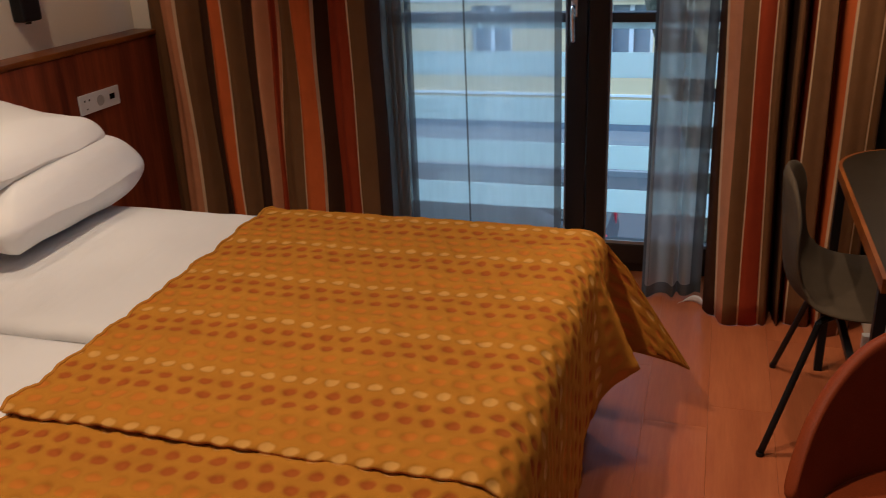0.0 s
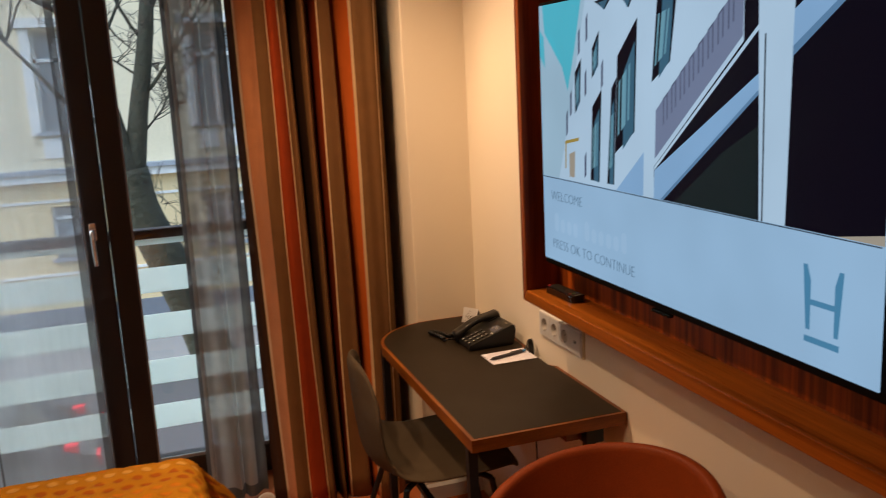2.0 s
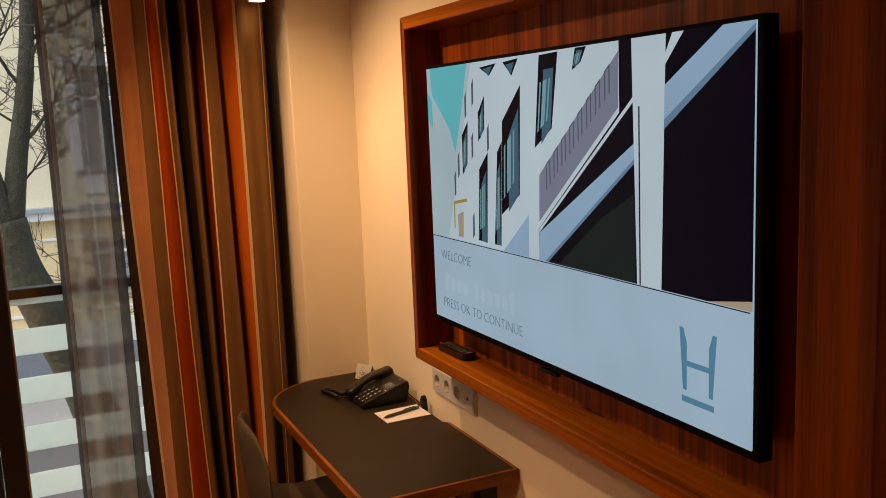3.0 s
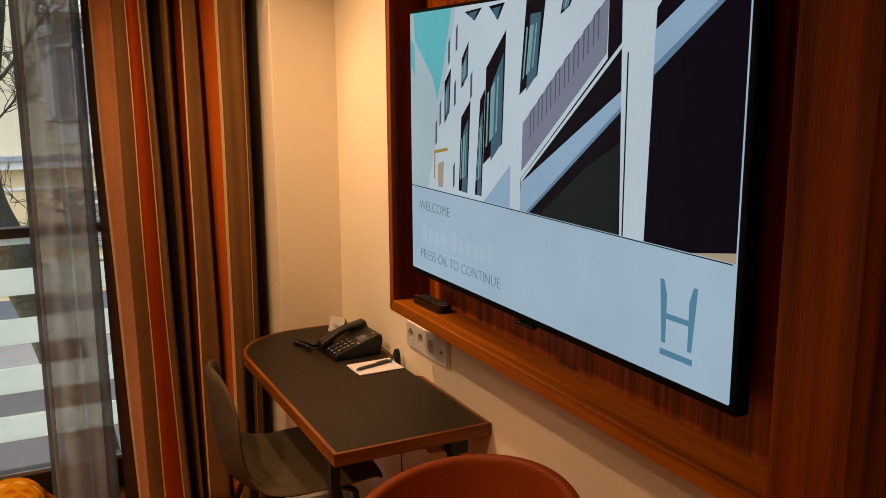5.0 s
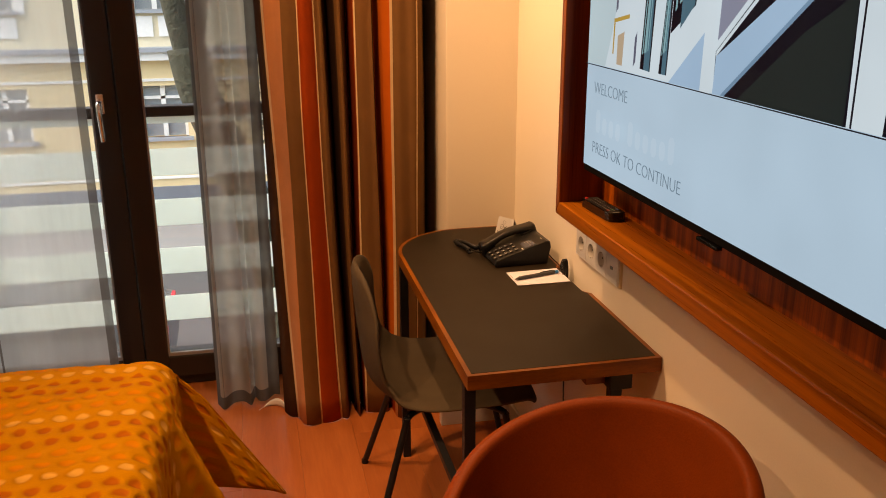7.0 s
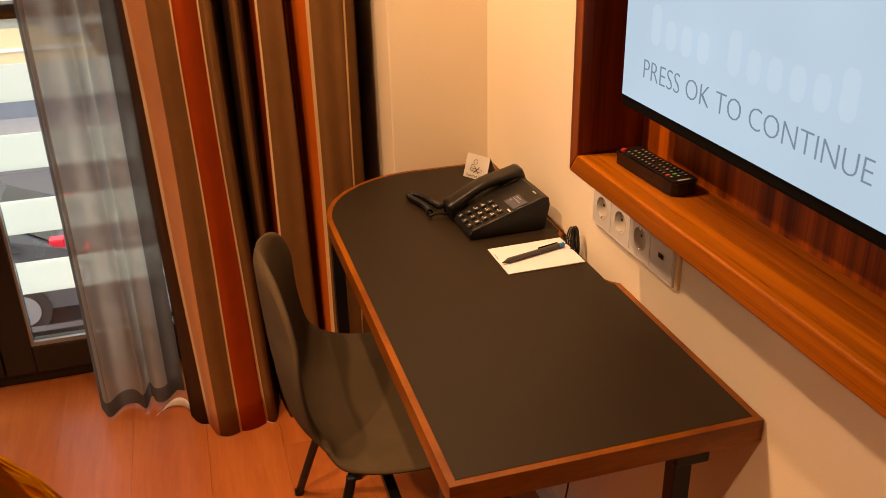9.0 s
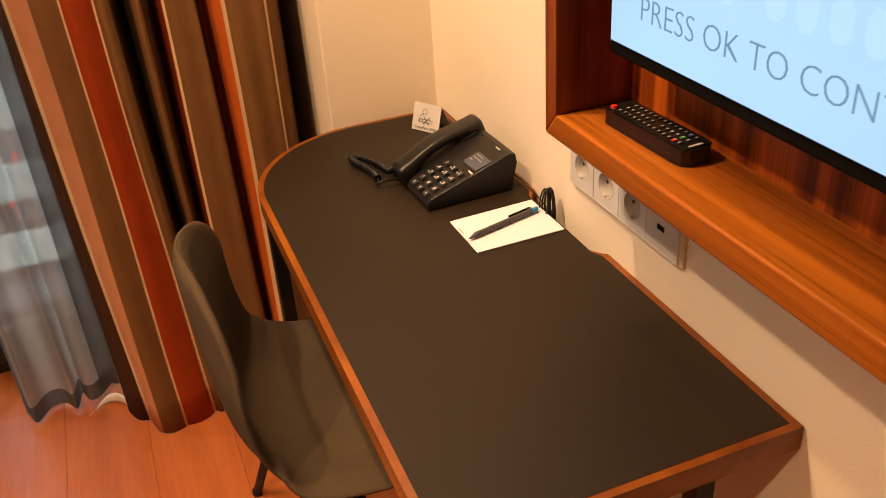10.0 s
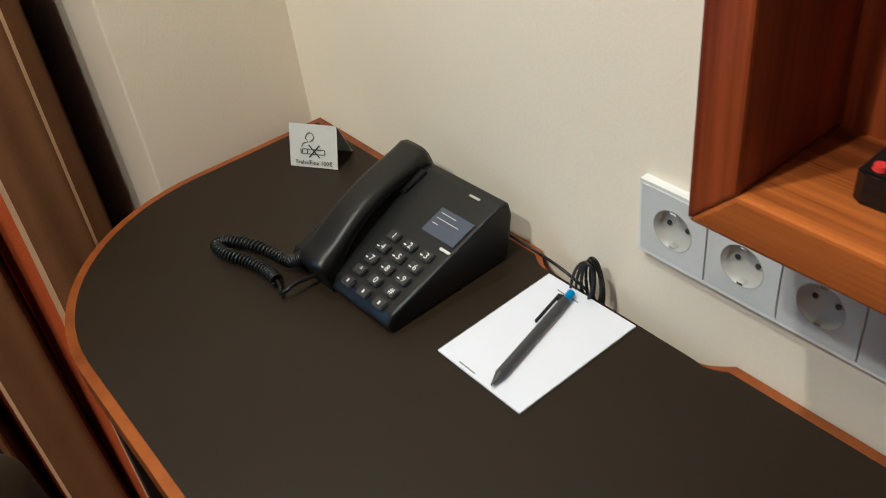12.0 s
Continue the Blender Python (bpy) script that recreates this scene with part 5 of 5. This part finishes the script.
part("coiled_cord", coil([(-0.086, 0.052, 0.026), (-0.094, 0.072, 0.014), (-0.096, 0.105, 0.009), (-0.104, 0.140, 0.008), (-0.118, 0.166, 0.008), (-0.131, 0.168, 0.008), (-0.131, 0.145, 0.008),
                          (-0.122, 0.115, 0.008), (-0.117, 0.085, 0.008), (-0.118, 0.062, 0.008)], 0.0058, 0.0018, 56), M_PLASTIC, ph, "black coiled cord", smooth=True)
part("cord_end", tube(smooth_line([(-0.118, 0.062, 0.008), (-0.122, 0.050, 0.007), (-0.127, 0.042, 0.008), (-0.122, 0.036, 0.012), (-0.112, 0.036, 0.014), (-0.098, 0.036, 0.012), (-0.080, 0.034, 0.010)], 8), 0.0022, 8), M_PLASTIC, ph, "plain end of the black cord", smooth=True)
part("line_cord", tube(smooth_line([(0.078, -0.06, 0.030), (0.092, -0.085, 0.012), (0.096, -0.11, 0.006), (0.094, -0.145, 0.004), (0.098, -0.175, -0.01)], 8), 0.0016, 6), M_PLASTIC, ph, "thin black line cord", smooth=True)

# bundled cable in the cut-out at the wall
cbl = thing("cable_bundle", -0.014, -0.556, 0, 0, "bundled thin black cable hung in the desk's cut-out at the wall", "cable")
for k in range(6):
    lean, wide, tall = 0.10 - 0.07 * k, 0.0085 + 0.0022 * (k % 3), 0.029 + 0.003 * (k % 2)
    ring_ = [(-0.003 - 0.0022 * k, wide * np.cos(a) + lean * tall * np.sin(a) + 0.002 * k - 0.005, DZ + 0.014 + tall * np.sin(a)) for a in np.linspace(0, 2 * np.pi, 17)]
    part("loop", tube(smooth_line(ring_, 3), 0.0016, 6), M_PLASTIC, cbl, smooth=True)
part("drop", tube(smooth_line([(0.003, 0, 0.62), (0.004, 0.004, 0.4), (0.003, -0.01, 0.2), (0.0, 0.03, 0.004)], 8), 0.0022, 6), M_PLASTIC, cbl, smooth=True)

# note pad and pen
pad = thing("note_pad", -0.1015, -0.563, DZ + 0.0006, 0, "white paper note pad lying on the desk", "note pad")
bm = slab([(-0.0755, 0.053), (-0.0745, -0.057), (0.0755, -0.055), (0.0745, 0.058)], 0, 0.0016)
part("block", bm, M_PAPER, pad)
for a, b, w in ((0.062, 0.02, 0.028), (-0.071, 0.016, 0.022)):
    part("print_line", box(a - 0.0008, a + 0.0008, b - w / 2, b + w / 2, 0.0017, 0.0018), M_INK, pad)
pen = thing("ballpoint_pen", -0.100, -0.563, DZ + 0.0024, 14.5, "dark grey ballpoint pen with a blue push button on the pad", "pen")
part("barrel", rod((-0.062, 0, 0.0055), (0.052, 0, 0.0055), 0.0048, 0.0047), M_PEN, pen)
part("tip", rod((-0.076, 0, 0.004), (-0.062, 0, 0.0055), 0.0010, 0.0047), M_PEN, pen)
part("button", rod((0.052, 0, 0.0055), (0.064, 0, 0.0055), 0.0042), M_BLUE, pen, "blue push button")
part("clip", box(0.010, 0.054, 0.0062, 0.0086, 0.0058, 0.0094), M_GLOSS, pen, bevel=0.0006)
part("clip_root", box(0.047, 0.054, 0.002, 0.0061, 0.0058, 0.0094), M_GLOSS, pen)

# no-smoking sign
sg = thing("no_smoking_sign", -0.071, -0.135, DZ + 0.001, -58, "small folded metal no-smoking sign standing on the desk", "sign")
SW, SH = 0.066, 0.052
tent = bmesh.new()
f_ = [tent.verts.new(p) for p in ((-SW / 2, -0.012, 0), (SW / 2, -0.012, 0), (SW / 2, 0.006, SH), (-SW / 2, 0.006, SH))]
b_ = [tent.verts.new(p) for p in ((-SW / 2, 0.034, 0), (SW / 2, 0.034, 0))]
tent.faces.new(f_)
tent.faces.new((f_[3], f_[2], b_[1], b_[0]))
thicken(part("plate", tent, M_SIGN, sg), 0.0012)
LEAN = Matrix.Translation((0, -0.0125, 0)) @ Matrix.Rotation(np.pi / 2 - np.arctan2(0.018, SH), 4, "X")


def on_sign(name, bm):
    bmesh.ops.transform(bm, matrix=LEAN, verts=bm.verts[:])
    return part(name, bm, M_DARKINK, sg)


def stroke(a, b, w):
    d = Vector((b[0] - a[0], b[1] - a[1], 0))
    s = Vector((-d.y, d.x, 0)).normalized() * w / 2
    bm = bmesh.new()
    A, B = Vector((*a, 0.0005)), Vector((*b, 0.0005))
    bm.faces.new([bm.verts.new(p) for p in (A - s, B - s, B + s, A + s)])
    return bm


for a, b in (((-0.014, 0.0175), (0.016, 0.0175)), ((-0.014, 0.0235), (0.016, 0.0235)), ((-0.008, 0.0175), (-0.008, 0.0235)), ((0.016, 0.0175), (0.016, 0.0235)), ((-0.015, 0.0172), (-0.015, 0.0238)), ((-0.017, 0.0172), (-0.017, 0.0238))):
    on_sign("cigarette", stroke(a, b, 0.0009))
for a, b in (((-0.006, 0.013), (0.009, 0.029)), ((0.009, 0.013), (-0.006, 0.029))):
    on_sign("cross", stroke(a, b, 0.0016))
smoke = smooth_line([(-0.016, 0.026, 0), (-0.013, 0.031, 0), (-0.007, 0.033, 0), (-0.010, 0.038, 0), (-0.006, 0.044, 0), (0.0, 0.043, 0), (0.001, 0.037, 0), (-0.004, 0.033, 0)], 5)
for a, b in zip(smooth_line(smoke, 1), smoke[1:]):
    on_sign("smoke", stroke(a[:2], b[:2], 0.0009))
lettering("sign_words", "Trahv/Fine 100€", 0.0078, M_DARKINK, sg, LEAN @ Matrix.Translation((0.0005, 0.004, 0.0006)), 0.00005, "CENTER")

# ---------------------------------------------------------------- chairs


def shell_chair():
    """Upholstered shell on thin black steel legs; it faces +x."""
    c = thing("desk_chair", -0.362, -0.508, 0, -6, "dark grey upholstered shell chair on black steel legs under the desk", "chair")
    # side line of the shell: seat front, seat, curve, back, top
    line = smooth_line([(0.24, 0.0, 0.415), (0.20, 0, 0.442), (0.08, 0, 0.436), (-0.06, 0, 0.420), (-0.155, 0, 0.425), (-0.205, 0, 0.475), (-0.222, 0, 0.575), (-0.232, 0, 0.68), (-0.238, 0, 0.785)], 6)
    n = len(line) - 1

    def half(s):
        pts = [(0.0, 0.16), (0.06, 0.215), (0.22, 0.245), (0.44, 0.240), (0.56, 0.222), (0.66, 0.212), (0.76, 0.215)]
        if s >= 0.76:
            return 0.01 + 0.205 * max(0.0, 1 - ((s - 0.76) / 0.24) ** 2.3) ** 0.5
        for (a, va), (b, vb) in zip(pts, pts[1:]):
            if s <= b:
                k = (s - a) / (b - a)
                return va + (vb - va) * k * k * (3 - 2 * k)

    def f(u, v):
        s = u * n
        k = min(int(s), n - 1)
        p = line[k].lerp(line[k + 1], s - k)
        w = 2 * v - 1
        k = min(1.0, max(0.0, (u - 0.40) / 0.34))
        turn = k * k * (3 - 2 * k) * np.pi / 2
        up = (0.012 + 0.056 * u * u + 0.038 * np.exp(-((u - 0.55) / 0.14) ** 2)) * (abs(w) ** 1.9 - 3 * max(0.0, abs(w) - 0.75) ** 2) * min(1.0, half(u) / 0.2) ** 1.6
        return (p.x + up * np.sin(turn), half(u) * w, p.z + up * np.cos(turn))

    def padded(u, v):
        """round the padded shell: the upper face, the rolled rim, the under face"""
        a = 2 * np.pi * v - np.pi / 2
        u = 1 - (1 - min(0.999, max(0.001, u))) ** 1.5
        k = 0.5 + 0.498 * np.sin(a)
        e = 0.004
        p0 = Vector(f(u, k))
        du = Vector(f(min(1.0, u + e), k)) - Vector(f(max(0.0, u - e), k))
        dv = Vector(f(u, min(1.0, k + e))) - Vector(f(u, max(0.0, k - e)))
        d = 0.0125 * min(1.0, u / 0.04) ** 0.5 * min(1.0, (1 - u) / 0.03) ** 0.5
        side = np.cos(a)
        return tuple(p0 + du.cross(dv).normalized() * d * np.sign(side) * abs(side) ** 0.6)

    part("shell", sheet(padded, 80, 64), M_CHAIR, c, "grey fabric shell", smooth=True)
    for sx, sy, fx, fy in ((-0.11, 0.17, -0.225, 0.27), (-0.11, -0.17, -0.225, -0.27), (0.15, 0.17, 0.235, 0.235), (0.15, -0.17, 0.235, -0.235)):
        lg = part("leg", tube(smooth_line([(sx * 0.6, sy * 0.75, 0.402), (sx, sy, 0.392), (sx + (fx - sx) * 0.12, sy + (fy - sy) * 0.12, 0.35), (fx, fy, 0.006)], 6), 0.0095, 12), M_BLACK, c, smooth=True)
        part("foot", rod((fx, fy, 0), (fx, fy, 0.012), 0.011), M_BLACK, lg)
    for sy in (-0.13, 0.13):
        part("seat_rail", tube([(-0.11, sy, 0.400), (0.15, sy, 0.406)], 0.009, 10), M_BLACK, c, smooth=True)
    return c


shell_chair()


def tub_chair():
    """Rust-red tub chair, its curved back to the desk."""
    c = thing("tub_chair", -0.373, -1.624, 0, -36, "rust red leather tub chair with curved back beside the desk", "armchair")
    A = 2.0

    def rim(a):
        """height of the rim at the angle a from the back's middle"""
        k = a / A
        return 0.780 - 0.065 * k ** 2 - 0.10 * k ** 4 + 0.07 * k - 0.25 * max(0.0, -k - 0.55) ** 1.5

    def shell(u, v):
        a = (2 * u - 1) * A
        z0 = 0.40
        z = z0 + (rim(a) - z0) * v
        rx, ry = 0.202 + 0.052 * v ** 0.7, 0.20 + 0.093 * v ** 0.7
        return (rx * np.sin(a), ry * np.cos(a), z)

    thicken(part("back", sheet(shell, 56, 20), M_RED, c, "rust red padded back", smooth=True), 0.030, 0.0, 1)
    bm = bmesh.new()
    bmesh.ops.create_uvsphere(bm, u_segments=40, v_segments=20, radius=1)
    for v in bm.verts:
        x, y, z = v.co
        v.co = (0.215 * np.sign(x) * abs(x) ** 0.8, -0.02 + 0.245 * np.sign(y) * abs(y) ** 0.8, 0.425 + 0.05 * np.sign(z) * abs(z) ** 0.7)
    part("seat", bm, M_RED, c, "rust red padded seat", smooth=True)
    for sx, sy in ((-0.15, -0.15), (0.15, -0.15), (-0.15, 0.14), (0.15, 0.14)):
        part("leg", rod((sx * 1.35, sy * 1.35, 0), (sx, sy, 0.39), 0.010, 0.013), M_BLACK, c)
    return c


tub_chair()

# small spotlight near the curtain
sl = thing("ceiling_spotlight", -0.335, -0.01, 2.07, 0, "small white ceiling spotlight that is switched on", "lamp")
part("stem", rod((0, 0, 0.10), (0, 0, TOP - 2.07), 0.008), M_WHITE, sl)
can = bmesh.new()
prof = [(0.020, 0.105), (0.030, 0.10), (0.030, 0.0), (0.026, 0.0), (0.024, 0.03)]
rr = [[can.verts.new((r_ * np.cos(a), r_ * np.sin(a), z_)) for a in np.linspace(0, 2 * np.pi, 24, endpoint=False)] for r_, z_ in prof]
for a, b in zip(rr, rr[1:]):
    for i in range(24):
        can.faces.new((a[i], a[(i + 1) % 24], b[(i + 1) % 24], b[i]))
can.faces.new(rr[0])
part("can", can, M_WHITE, sl, smooth=False)
part("bulb", rod((0, 0, 0.031), (0, 0, 0.035), 0.022, sides=20), glowing("lamp_glow", (1.0, 0.8, 0.5), 12.0), sl)

# ---------------------------------------------------------------- floor planks
M_PLANK = None


def plank_material():
    m, n, l, b = shader("plank_red_brown", 0.32, 0, 0.4)
    info = n.new("ShaderNodeObjectInfo")
    c = n.new("ShaderNodeTexCoord")
    mp = n.new("ShaderNodeMapping")
    mp.inputs["Scale"].default_value = (1, 0.08, 1)
    add = n.new("ShaderNodeVectorMath")
    add.operation = "ADD"
    comb = n.new("ShaderNodeCombineXYZ")
    l.new(calc(n, l, "MULTIPLY", info.outputs["Random"], 37.0), comb.inputs[0])
    l.new(calc(n, l, "MULTIPLY", info.outputs["Random"], 11.0), comb.inputs[1])
    l.new(c.outputs["Object"], mp.inputs["Vector"])
    l.new(mp.outputs[0], add.inputs[0])
    l.new(comb.outputs[0], add.inputs[1])
    broad, fine = noise_of(n, l, add.outputs[0], 14.0, 3.0), noise_of(n, l, add.outputs[0], 110.0, 4.0, 0.7)
    f = calc(n, l, "ADD", calc(n, l, "ADD", calc(n, l, "MULTIPLY", broad, 0.55), calc(n, l, "MULTIPLY", fine, 0.35)), calc(n, l, "MULTIPLY", info.outputs["Random"], 0.1))
    l.new(ramp(n, l, f, [(0.3, (0.28, 0.076, 0.018)), (0.5, (0.37, 0.108, 0.027)), (0.7, (0.46, 0.150, 0.041))]), b.inputs["Base Color"])
    l.new(calc(n, l, "ADD", calc(n, l, "MULTIPLY", fine, 0.16), 0.24), b.inputs["Roughness"])
    bump(n, l, b, fine, 0.2, 0.0004)
    return m


M_PLANK = plank_material()
PW, PL = 0.19, 1.25


def plank_mesh(length):
    bm = box(-PW / 2 + 0.0002, PW / 2 - 0.0002, -length / 2 + 0.0002, length / 2 - 0.0002, -0.0115, 0)
    bmesh.ops.bevel(bm, geom=[e for e in bm.edges if all(v.co.z > -0.001 for v in e.verts)], offset=0.0005, segments=1, affect="EDGES")
    me = bpy.data.meshes.new("plank")
    bm.to_mesh(me)
    bm.free()
    me.materials.append(M_PLANK)
    return me


full = plank_mesh(PL)
rp = random.Random(12)
nx_ = int(np.ceil(-LEFT / PW))
for i in range(nx_):
    y = BACK
    first = rp.uniform(0.3, PL)
    while y < 0.5:
        y1_ = min(y + (first if y == BACK else PL), 0.52)
        me = full if abs(y1_ - y - PL) < 1e-6 else plank_mesh(y1_ - y)
        ob = new("plank", me)
        ob.parent = floor
        ob.location = (-PW / 2 - i * PW, (y + y1_) / 2, 0)
        y = y1_
